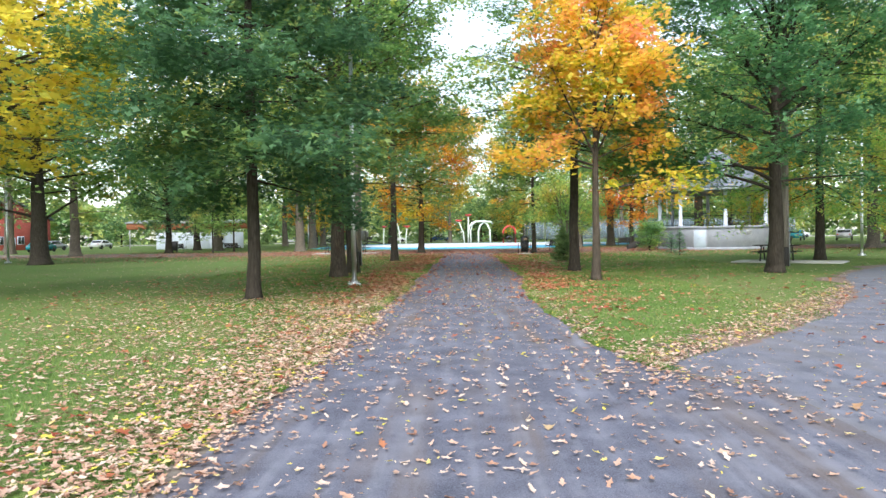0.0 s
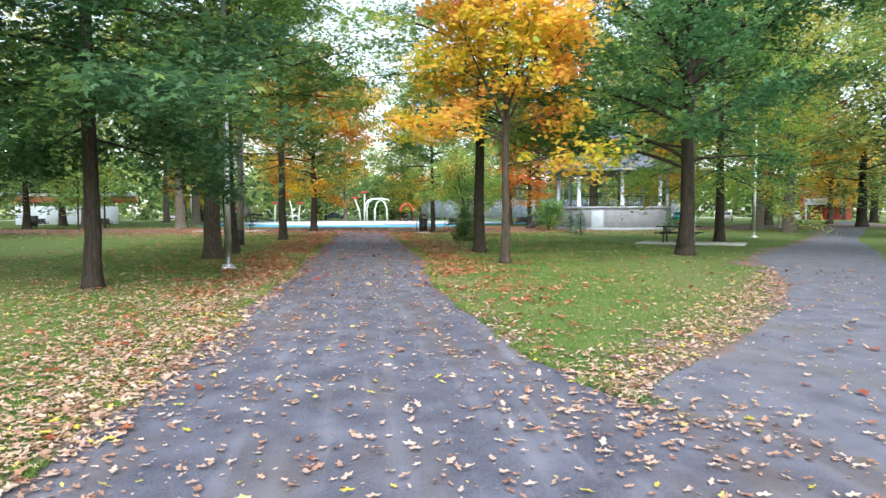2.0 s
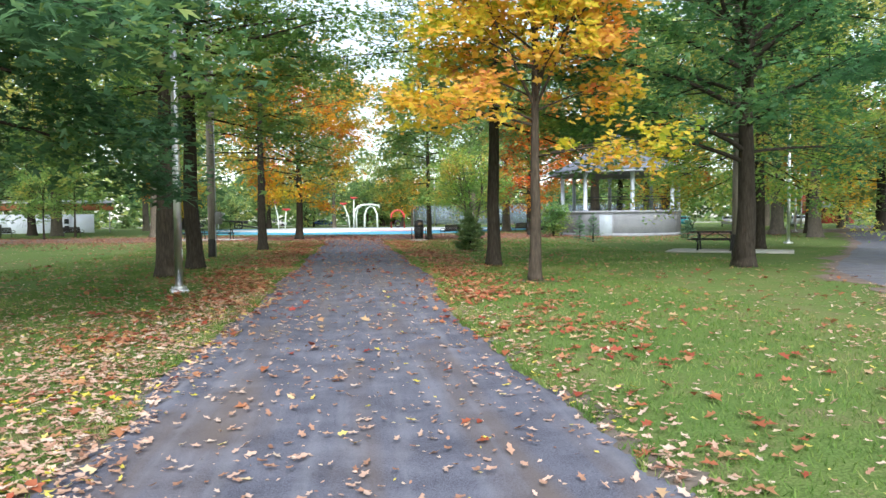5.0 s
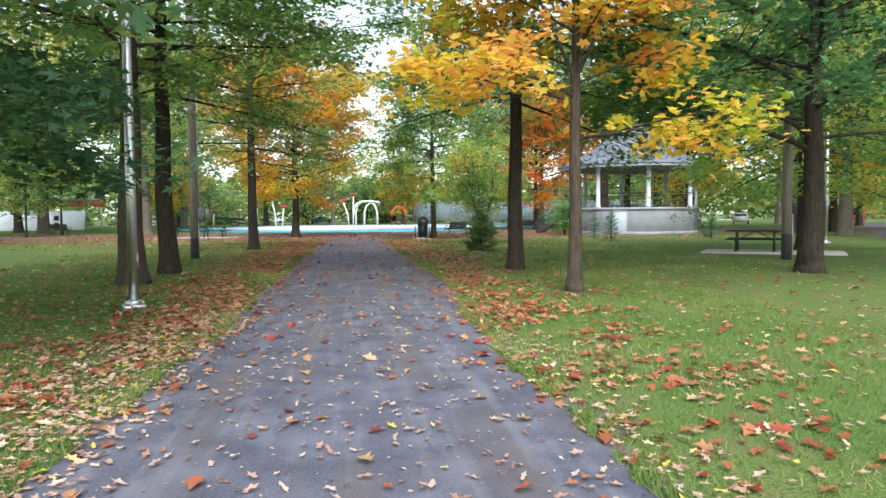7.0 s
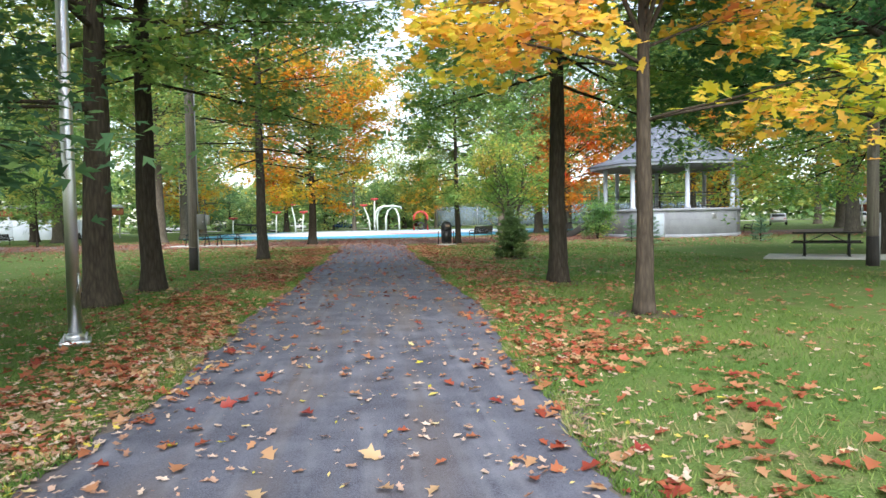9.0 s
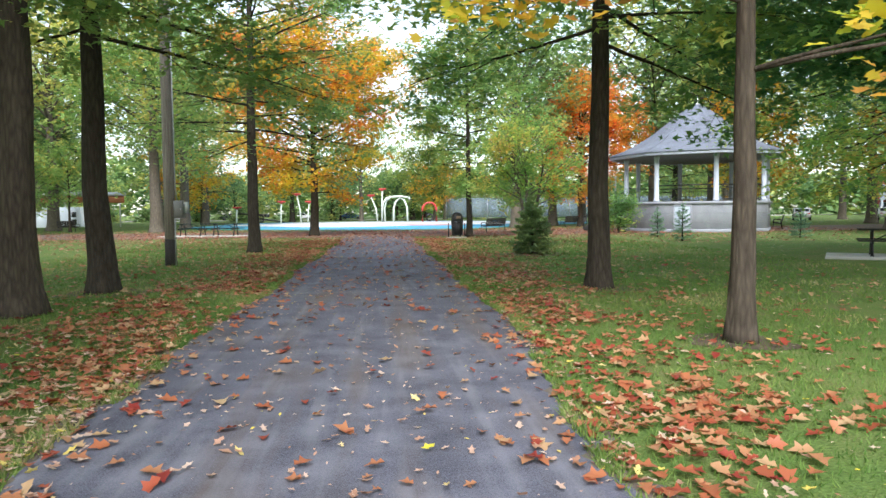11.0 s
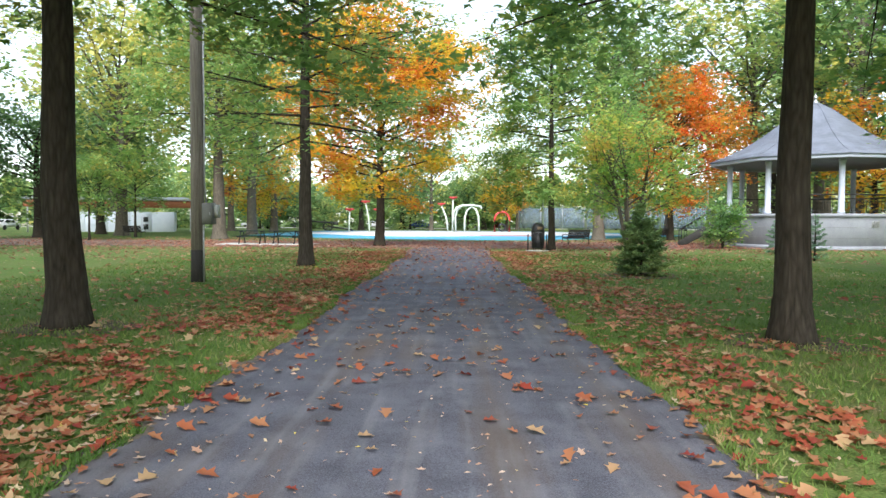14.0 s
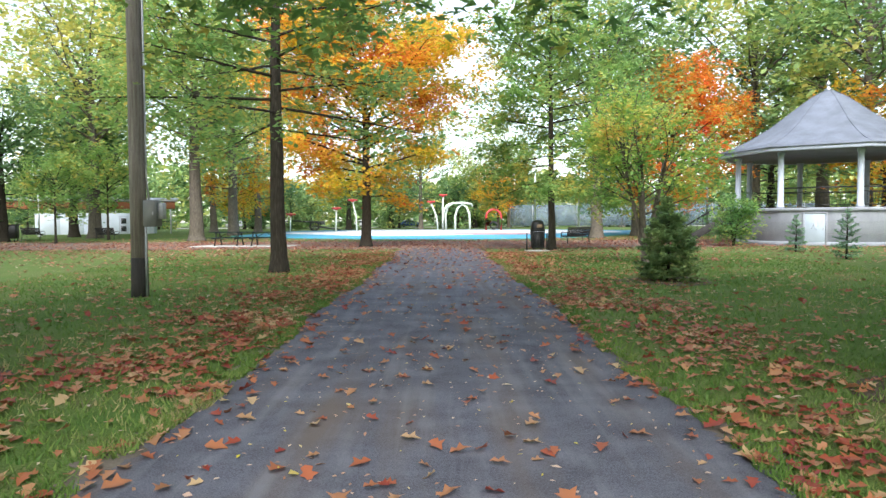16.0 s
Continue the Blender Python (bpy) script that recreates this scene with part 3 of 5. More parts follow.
BRANCH_LEFT = [(1.6, 6.6), (2.6, 7.9), (4.1, 9.4), (6.5, 12.0), (8.9, 15.8), (12.7, 23.0), (18.9, 30.4), (24.9, 37.0), (36.5, 53.0), (69.0, 94.0)]
BRANCH_RIGHT = [(7.5, -8.0), (9.0, 4.0), (10.2, 10.0), (11.4, 14.5), (12.6, 17.0), (15.0, 20.3), (21.0, 28.5), (26.0, 35.5), (39.4, 52.0), (73.0, 92.0)]


def along(line, u):
    k = min(int(u * (len(line) - 1)), len(line) - 2)
    f = u * (len(line) - 1) - k
    return [line[k][a] * (1 - f) + line[k + 1][a] * f for a in (0, 1)]


def strip(name, label, lefts, rights, z, material):
    v = np.array([(p[0], p[1], z) for pair in zip(lefts, rights) for p in pair])
    n = len(lefts)
    f = np.array([(2 * i, 2 * i + 1, 2 * i + 3, 2 * i + 2) for i in range(n - 1)])
    return tagged(new(name, mesh_from(name, v, f, material)), label, "path", kind="structure")


def on_branch(x, y):
    """Whether a place lies on the side path."""
    if y < 6.6:
        return 1.6 < x < 9.3
    for (a, b), (c, d) in zip(zip(BRANCH_LEFT, BRANCH_LEFT[1:]), zip(BRANCH_RIGHT, BRANCH_RIGHT[1:])):
        quad = (a, b, d, c)
        if all((q[0] - p[0]) * (y - p[1]) - (q[1] - p[1]) * (x - p[0]) <= 0 for p, q in zip(quad, quad[1:] + quad[:1])):
            return True
    return False


g = Geo()
g.add([(-900, -900, 0), (900, -900, 0), (900, 900, 0), (-900, 900, 0)], [(0, 1, 2, 3)])
tagged(part("ground", g, LAWN), "mown park lawn with worn patches", "lawn", kind="structure")
ys = np.arange(-25, 56, 0.045)
jag = np.random.default_rng(5).normal(0, 1, (2, len(ys)))
jag = 0.022 * jag + 0.035 * np.array([np.convolve(q, np.ones(7) / 2.6, "same") for q in jag])
strip("gravel_path", "grey stone-dust park path", [(path_left(y) + j, y) for y, j in zip(ys, jag[0])], [(path_right(y) + j if y > 6.6 else 2.9, y) for y, j in zip(ys, jag[1])], 0.010, GRAVEL)
strip("path_verge", "bare soil verge under the path's ragged edges", [(path_left(y) - 0.09 - 1.6 * abs(j), y) for y, j in zip(ys, jag[1])], [(path_right(y) + 0.09 + 1.6 * abs(j), y) for y, j in zip(ys, jag[0])] , 0.0075, VERGE)
us = np.linspace(0, 1, 900)
worn = np.random.default_rng(6).normal(0, 1, len(us))
worn = 0.45 + 0.22 * np.convolve(worn, np.ones(15) / 4, "same") + 0.12 * worn
strip("side_verge", "worn brown strip between the lawn and the side path", [(along(BRANCH_LEFT, u)[0] + wavy(u * 40, 2) - 0.75 * abs(w), along(BRANCH_LEFT, u)[1] - 0.7 * wavy(u * 40, 2) + 0.6 * abs(w)) for u, w in zip(us, worn)],
      [(along(BRANCH_LEFT, u)[0] + wavy(u * 40, 2) + 0.3, along(BRANCH_LEFT, u)[1] - 0.7 * wavy(u * 40, 2) - 0.25) for u in us], 0.0055, GRAVEL_WARM)
strip("side_path", "grey stone-dust path branching off across the lawn", [(along(BRANCH_LEFT, u)[0] + wavy(u * 40, 2), along(BRANCH_LEFT, u)[1] - 0.7 * wavy(u * 40, 2)) for u in us],
      [(along(BRANCH_RIGHT, u)[0] + wavy(u * 40, 3), along(BRANCH_RIGHT, u)[1] - 0.7 * wavy(u * 40, 3)) for u in us], 0.007, GRAVEL_SIDE)
strip("forecourt", "wide gravel junction of the paths", [(1.0, y) for y in np.arange(-25, 6.75, 0.25)], [(8.9 + wavy(y, 6, 2), y) for y in np.arange(-25, 6.75, 0.25)], 0.004, GRAVEL_SIDE)
xs = np.arange(-70, 60, 0.4)
strip("cross_path", "leaf-covered brown gravel path crossing the park", [(x, 66.0 + 0.002 * x * x + wavy(x, 3, 3)) for x in xs], [(x, 54.6 + 0.002 * x * x + wavy(x, 8, 4)) for x in xs], 0.013, GRAVEL_WARM)


def disc(name, label, cx, cy, rx, ry, z, material, seed, squash=0.05):
    n = 96
    g = Geo()
    v = []
    for k in range(n):
        a = 2 * math.pi * k / n
        q = 1 + squash * math.sin(3 * a + seed) + squash * math.sin(5 * a + 2 * seed)
        v.append((cx + rx * q * math.cos(a), cy + ry * q * math.sin(a), z))
    low = [(x, y, -0.02) for x, y, _ in v]
    g.add(v + low, [list(range(n))] + [[n + j, n + (j + 1) % n, (j + 1) % n, j] for j in range(n)])
    return tagged(part(name, g, material), label, "splash pad", kind="structure")


disc("splash_pad_edge", "teal rubber border of a splash pad", 1.0, 96.5, 22.5, 26.0, 0.03, PAD_TEAL, 1.0)
disc("splash_pad_ring", "bright blue rubber splash pad floor", 1.0, 97.0, 21.9, 25.3, 0.05, PAD_BLUE, 1.0)
disc("splash_pad_centre", "white rubber centre of the splash pad", 0.5, 101.0, 17.5, 18.5, 0.07, PAD_WHITE, 2.0, 0.09)
disc("splash_pad_patch", "pink rubber patch of the splash pad", 3.0, 86.5, 6.0, 3.0, 0.085, PAD_PINK, 3.0, 0.12)
strip("street", "asphalt street beyond the park", [(x, 162.0) for x in np.arange(-220, 221, 20.0)], [(x, 154.0) for x in np.arange(-220, 221, 20.0)], 0.02, ASPHALT)
g = Geo().box((0, 153.7, 0.06), (440, 0.3, 0.14), bevel=0.02)
tagged(part("kerb", g, SLAB), "concrete kerb along the street", "kerb", kind="structure")


# ---- bandstand ----
DOOR_GREY = surface("pale_grey_blue_door", (0.34, 0.40, 0.47), (0.44, 0.50, 0.57), 2, 40, 0.6, bump=0.1)
BX, BY, BR = 21.4, 59.12, 4.8
TURN = -11.1
CORNERS = [radians(TURN + 45 * k) for k in range(8)]


def corner(k, rad, z):
    a = CORNERS[k % 8]
    return (rad * math.cos(a), rad * math.sin(a), z)


def make_bandstand():
    root = thing("bandstand", "octagonal concrete bandstand with grey shingled roof", "bandstand", (BX, BY, 0))
    part("base_wall", Geo().lathe([(BR, -0.05), (BR, 1.72), (BR, 1.73)], 8, turn=TURN), CONCRETE, root)
    part("plinth", Geo().lathe([(BR + 0.07, -0.05), (BR + 0.07, 0.16), (BR + 0.03, 0.2), (BR - 0.05, 0.2)], 8, turn=TURN), CONCRETE, root)
    part("floor_slab", Geo().lathe([(BR + 0.02, 1.73), (BR + 0.14, 1.75), (BR + 0.14, 1.88), (BR + 0.11, 1.91)], 8, turn=TURN), CONCRETE, root, "pale concrete coping slab")
    for k in range(8):
        x, y, _ = corner(k, BR - 0.22, 0)
        g = Geo().lathe([(0.19, 1.91), (0.19, 2.03), (0.155, 2.06), (0.145, 4.57), (0.18, 4.61), (0.18, 4.77)], 16, (x, y, 0))
        part("column", g, WHITE_PAINT, root, "white painted round column", True)
    part("soffit", Geo().lathe([(5.57, 4.77), (5.62, 4.81), (4.3, 5.0), (0.1, 5.05)], 8, turn=TURN), surface("grey_soffit_boards", (0.13, 0.13, 0.13), (0.2, 0.2, 0.2), 3, 40, 0.7), root)
    part("fascia", Geo().lathe([(5.58, 4.81), (5.59, 4.75), (5.68, 4.75), (5.68, 4.93), (5.62, 4.95)], 8, turn=TURN, caps=False), WHITE_PAINT, root, "white eaves board")
    prof = [(5.78, 4.93), (5.80, 4.97), (4.8, 5.33), (3.9, 5.77), (2.95, 6.37), (1.95, 7.14), (0.95, 7.93), (0.22, 8.34), (0.05, 8.40)]
    part("roof", Geo().lathe(prof, 8, turn=TURN), SHINGLES, root)
    for k in range(8):
        ridge = [corner(k, r + 0.01, z + 0.015) for r, z in prof[1:]]
        part("roof_hip", Geo().tube(ridge, 0.012, 6), SHINGLES, root)
    part("finial", Geo().lathe([(0.2, 8.34), (0.22, 8.42), (0.1, 8.48), (0.07, 8.60), (0.13, 8.67), (0.12, 8.74), (0.04, 8.84), (0.015, 8.96)], 12), ALUMINIUM, root, "pale metal finial", True)
    for k in range(8):
        if k == 4:
            continue
        a, b = np.array(corner(k, BR - 0.22, 0)), np.array(corner(k + 1, BR - 0.22, 0))
        d = (b - a) / np.linalg.norm(b - a)
        a, b = a + d * 0.17, b - d * 0.17
        up = np.array([0, 0, 1.0])
        rail = part("railing", Geo().tube([a + up * 2.92, b + up * 2.92], 0.035, 8).tube([a + up * 2.70, b + up * 2.70], 0.016, 6).tube([a + up * 2.05, b + up * 2.05], 0.022, 6), BLACK_METAL, root, "black steel railing")
        n = 14
        for j in range(1, n):
            p = a + (b - a) * j / n
            part("baluster", Geo().tube([p + up * 2.05, p + up * 2.70], 0.009, 5), BLACK_METAL, rail)
    # doors and vents lie in the wall's faces
    def face_frame(k, f, off):
        a, b = np.array(corner(k, BR, 0)), np.array(corner(k + 1, BR, 0))
        d = (b - a) / np.linalg.norm(b - a)
        n = np.array([d[1], -d[0], 0])
        return a + (b - a) * f + n * off, math.degrees(math.atan2(d[1], d[0]))
    p, rz = face_frame(5, 0.46, 0.02)
    door = part("door", Geo().box((p[0], p[1], 0.86), (0.92, 0.06, 1.5), rz, 0.01), DOOR_GREY, root, "pale blue-white metal door")
    p, rz = face_frame(5, 0.46, 0.05)
    g = Geo()
    for dx, w, z, h in ((-0.5, 0.08, 0.86, 1.62), (0.5, 0.08, 0.86, 1.62), (0, 1.08, 1.65, 0.08)):
        g.box((p[0] + dx * math.cos(radians(rz)), p[1] + dx * math.sin(radians(rz)), z), (w, 0.08, h), rz, 0.01)
    part("door_frame", g, CONCRETE, door)
    part("door_handle", Geo().box((p[0] + 0.36 * math.cos(radians(rz)), p[1] + 0.36 * math.sin(radians(rz)), 0.85), (0.04, 0.08, 0.14), rz), GALVANISED, door)
    g = Geo()
    for i in range(5):
        u, z = -0.12 + 0.06 * i, 0.95 + 0.12 * math.sin(i * 1.7)
        g.box((p[0] + u * math.cos(radians(rz)), p[1] + u * math.sin(radians(rz)), z), (0.035, 0.012, 0.24 - 0.03 * i), rz + 0, 0, (0, 18 - 9 * i))
    part("paint_marks", g, surface("grey_spray_marks", (0.28, 0.33, 0.38), (0.36, 0.41, 0.46)), door)
    for k, f in ((6, 0.54), (4, 0.42), (7, 0.5)):
        p, rz = face_frame(k, f, 0.015)
        vent = part("vent", Geo().box((p[0], p[1], 1.35), (0.42, 0.05, 0.36), rz, 0.01), GALVANISED, root, "grey louvred vent")
        for j in range(5):
            p2, _ = face_frame(k, f, 0.045)
            part("slat", Geo().box((p2[0], p2[1], 1.22 + 0.065 * j), (0.36, 0.03, 0.012), rz, 0, (25, 0)), BOX_GREY, vent)
    # joints of the concrete blocks
    for k in (3, 4, 5, 6, 7):
        for z in (0.62, 1.18):
            a, b = np.array(corner(k, BR + 0.004, z)), np.array(corner(k + 1, BR + 0.004, z))
            part("joint", Geo().tube([a, b], 0.007, 4), surface("joint_shade", (0.2, 0.2, 0.19), (0.26, 0.26, 0.25)) if "joint_shade" not in bpy.data.materials else bpy.data.materials["joint_shade"], root)
    # stair on the far side of the left faces
    out = np.array(corner(4, 1, 0)) * 0 + np.array([math.cos(radians(TURN + 168)), math.sin(radians(TURN + 168)), 0])
    side = np.array([-out[1], out[0], 0])
    rz = math.degrees(math.atan2(out[1], out[0]))
    for j in range(10):
        d = BR * 0.924 + 0.14 + 0.29 * j
        z = 1.87 - 0.18 * (j + 1)
        c = out * d
        part("step", Geo().box((c[0], c[1], z + 0.05), (0.30, 1.54, 0.06), rz, 0.01), CONCRETE, root)
    for s in (-1, 1):
        a = out * (BR * 0.924) + side * s * 0.8
        b = out * (BR * 0.924 + 2.9) + side * s * 0.8
        rail = part("stair_rail", Geo().tube([a + [0, 0, 2.8], b + [0, 0, 0.95]], 0.03, 8).tube([b + [0, 0, 0.0], b + [0, 0, 0.98]], 0.035, 8), BLACK_METAL, root, "black steel handrail")
        part("stringer", Geo().box(tuple((a + b) / 2 + np.array([0, 0, 0.93])), (3.4, 0.06, 0.42), rz, 0.01, (0, 32)), surface("dark_stringer", (0.02, 0.02, 0.02), (0.05, 0.05, 0.045)) if "dark_stringer" not in bpy.data.materials else bpy.data.materials["dark_stringer"], root)
        for j in range(1, 9):
            p = a + (b - a) * j / 9
            zt = 2.8 - 1.85 * j / 9
            part("baluster", Geo().tube([p + [0, 0, zt - 0.95], p + [0, 0, zt]], 0.012, 5), BLACK_METAL, rail)


make_bandstand()


# ---- the shelter building and its white boards ----
def make_shelter():
    root = thing("park_shelter", "low shelter with pale panels and orange timber fascia", "building", (-44.7, 97.0, 0), math.degrees(math.atan2(4, 11.3)))
    for k in range(5):
        part("wall_panel", Geo().box((1.2 + 2.4 * k, 0, 1.2), (2.38, 0.12, 2.4), 0, 0.015), BLUE_WHITE, root)
    part("back_wall", Geo().box((6.0, 6.0, 1.2), (12, 0.2, 2.4)), BLUE_WHITE, root)
    for x in (0.0, 12.0):
        part("end_wall", Geo().box((x, 3.0, 1.2), (0.12, 5.8, 2.4)), BLUE_WHITE, root)
    door = part("door", Geo().box((8.9, -0.09, 1.05), (1.0, 0.06, 2.1), 0, 0.01), WHITE_PAINT, root, "white door with two dark panes")
    for z in (0.62, 1.5):
        part("pane", Geo().box((8.9, -0.13, z), (0.55, 0.03, 0.62), 0, 0.01), DARK_GLASS, door)
    part("fascia", Geo().box((5.2, 0.4, 3.35), (18.4, 0.12, 0.9), 0, 0.02), FASCIA, root)
    part("gutter", Geo().box((5.2, 0.3, 3.85), (18.6, 0.12, 0.16), 0, 0.02), GALVANISED, root)
    part("roof", Geo().box((5.2, 4.6, 4.1), (18.8, 8.8, 0.2), 0, 0.03, (3.5, 0)), GALVANISED, root)
    for x in (-3.6, 2.0, 8.0, 13.9):
        part("post", Geo().box((x, 0.55, 1.5), (0.16, 0.16, 3.0)), GALVANISED, root)
    for k in range(4):
        part("graffiti", Geo().tube([(3.4 + 0.3 * k, -0.07, 0.7 + 0.2 * (k % 2)), (3.6 + 0.3 * k, -0.07, 1.2 + 0.15 * (k % 3))], 0.03, 5), surface("grey_blue_spray", (0.35, 0.42, 0.5), (0.42, 0.5, 0.58)) if "grey_blue_spray" not in bpy.data.materials else bpy.data.materials["grey_blue_spray"], root)


make_shelter()


# ---- poles ----
def make_lamp_pole(at, group="park lamp poles", height=7.2, r=0.075):
    root = thing("street_lamp", "brushed aluminium park lamp pole on a bolted flange", "lamp pole", (*at, 0), group=group)
    part("shaft", Geo().lathe([(r, 0.02), (r * 0.98, 2.0), (r * 0.8, height)], 20), ALUMINIUM, root, smooth=True)
    part("base_plate", Geo().box((0, 0, 0.03), (0.34, 0.34, 0.07), 20, 0.012), ALUMINIUM, root)
    part("collar", Geo().lathe([(r + 0.035, 0.06), (r + 0.03, 0.11), (r + 0.008, 0.14)], 20), ALUMINIUM, root)
    for k in range(4):
        a = radians(65 + 90 * k)
        part("bolt", Geo().lathe([(0.018, 0.06), (0.018, 0.10), (0.008, 0.13)], 6, (0.17 * math.cos(a), 0.17 * math.sin(a), 0)), GALVANISED, root)
    head = part("lamp_head", Geo().lathe([(0.05, height), (0.16, height + 0.05), (0.24, height + 0.3), (0.2, height + 0.42), (0.03, height + 0.5)], 20), GALVANISED, root, smooth=True)
    part("hand_hole_cover", Geo().box((r * 0.99, 0, 0.75), (0.012, 0.08, 0.24), 0, 0.004), ALUMINIUM, root)
    return root


lamp = make_lamp_pole((-3.46, 20.7))
for x, y in ((22.0, 38.6), (38.0, 61.0), (-31.5, 45.7), (52.0, 80.0), (-39.0, 88.0), (-21.0, 90.0)):
    copy_thing(lamp, pose(x, y, 0, 0, 0, x * 7))


def make_utility_pole(at, label, tar, box):
    root = thing("utility_pole", label, "utility pole", (*at, 0))
    part("shaft", Geo().lathe([(0.145, tar - 0.02), (0.142, 2.5), (0.13, 6.0), (0.115, 9.5), (0.10, 10.0)], 18), POLE_WOOD, root, smooth=True)
    part("tarred_foot", Geo().lathe([(0.158, -0.05), (0.153, 0.3), (0.149, tar), (0.13, tar + 0.01)], 18), TAR, root, "black tarred foot", True)
    part("conduit", Geo().tube([(0.15, -0.06, 0.0), (0.155, -0.06, 1.4)], 0.022, 8), GALVANISED, root, smooth=True)
    if box:
        cab = part("meter_box", Geo().box((0.27, -0.03, 1.53), (0.24, 0.28, 0.48), 0, 0.015), BOX_GREY, root, "grey electrical cabinet")
        part("cabinet_door", Geo().box((0.27, -0.176, 1.53), (0.2, 0.012, 0.42), 0, 0.004), BOX_GREY, cab)
        part("latch", Geo().box((0.34, -0.186, 1.53), (0.02, 0.014, 0.06), 0, 0.003), GALVANISED, cab)
        part("side_box", Geo().box((0.44, -0.02, 1.58), (0.11, 0.16, 0.3), 0, 0.01), GALVANISED, root)
        part("riser", Geo().tube([(0.2, 0, 1.75), (0.16, 0, 2.2), (0.15, 0, 9.0)], 0.02, 8), GALVANISED, root, smooth=True)
    part("crossarm", Geo().box((0, 0, 9.4), (1.6, 0.1, 0.12), 25, 0.01), POLE_WOOD, root)
    return root


make_utility_pole((-5.41, 34.0), "weathered wooden utility pole with a grey electrical box", 0.72, True)
make_utility_pole((13.3, 28.8), "weathered wooden utility pole behind the oak", 0.78, False)
g = Geo()
a, b = np.array((-5.41, 34.0, 9.5)), np.array((22.0, 38.6, 9.0))
g.tube([a + (b - a) * k / 12 + np.array([0, 0, -1.1 * math.sin(math.pi * k / 12)]) for k in range(13)], 0.012, 5)
tagged(part("overhead_cable", g, BLACK_METAL), "thin black overhead cable between poles", "cable")


# ---- benches, tables, bins ----
def make_picnic_table(at, rz, wood, frame_mat, label):
    root = thing("picnic_table", label, "picnic table", (*at, 0.055), rz, "picnic tables")
    for k in range(5):
        part("tabletop_plank", Geo().box((0, -0.30 + 0.15 * k, 0.735), (1.95, 0.138, 0.04), 0, 0.008), wood, root)
    for s in (-1, 1):
        for k in range(2):
            part("seat_plank", Geo().box((0, s * (0.62 + 0.15 * k), 0.44), (1.95, 0.138, 0.04), 0, 0.008), wood, root)
    for x in (-0.62, 0.62):
        part("seat_bearer", Geo().box((x, 0, 0.39), (0.06, 1.64, 0.06), 0, 0.006), frame_mat, root)
        part("top_bearer", Geo().box((x, 0, 0.69), (0.06, 0.72, 0.05), 0, 0.006), frame_mat, root)
        for s in (-1, 1):
            part("leg", Geo().tube([(x, s * 0.22, 0.69), (x, s * 0.50, 0.0)], 0.035, 8), frame_mat, root, smooth=True)
            part("foot", Geo().box((x, s * 0.50, 0.015), (0.1, 0.12, 0.03), 0, 0.005), frame_mat, root)
    for s in (-1, 1):
        part("brace", Geo().tube([(s * 0.6, 0, 0.41), (0.05 * s, 0, 0.70)], 0.018, 6), frame_mat, root)
    return root


def slab(at, size, rz):
    g = Geo().box((at[0], at[1], 0.02), (size[0], size[1], 0.07), rz, 0.01)
    tagged(part("concrete_pad", g, SLAB), "pale concrete pad under a picnic table", "slab", kind="structure")


slab((15.0, 32.1), (4.6, 2.3), -35)
make_picnic_table((14.6, 32.5), -35, TABLE_WOOD, BLACK_METAL, "dark brown picnic table on a concrete pad")
slab((-10.5, 58.8), (5.4, 2.6), -4)
tb = make_picnic_table((-11.5, 58.9), -4, TABLE_GREEN, BLACK_METAL, "dark green picnic table with steel legs on a pad")
copy_thing(tb, pose(-9.45, 58.75, 0.055, 0, 0, -4))


def make_bench(at, rz, label="black steel and dark slat park bench"):
    root = thing("park_bench", label, "bench", (*at, 0), rz, "park benches")
    for k in range(5):
        part("seat_slat", Geo().box((0, -0.2 + 0.1 * k, 0.45 - 0.012 * k), (1.75, 0.085, 0.035), 0, 0.006), TABLE_WOOD, root)
    for k in range(5):
        part("back_slat", Geo().box((0, 0.27 + 0.028 * k, 0.52 + 0.095 * k), (1.75, 0.03, 0.085), 0, 0.006, (-16, 0)), TABLE_WOOD, root)
    for x in (-0.84, 0.84):
        part("leg", Geo().tube([(x, -0.26, 0.0), (x, -0.26, 0.42), (x, -0.24, 0.62), (x, -0.1, 0.66), (x, 0.22, 0.64)], 0.024, 8), BLACK_METAL, root, smooth=True)
        part("leg", Geo().tube([(x, 0.30, 0.0), (x, 0.24, 0.44), (x, 0.40, 0.96)], 0.026, 8), BLACK_METAL, root, smooth=True)
        part("seat_rail", Geo().tube([(x, -0.26, 0.42), (x, 0.25, 0.38)], 0.02, 8), BLACK_METAL, root)
    return root


bench = make_bench((7.9, 61.0), -148)
for x, y, rz in ((16.6, 73.0, -150), (-26.0, 75.0, 165), (-33.0, 77.0, 170), (28.0, 60.5, -120)):
    copy_thing(bench, pose(x, y, 0, 0, 0, rz))


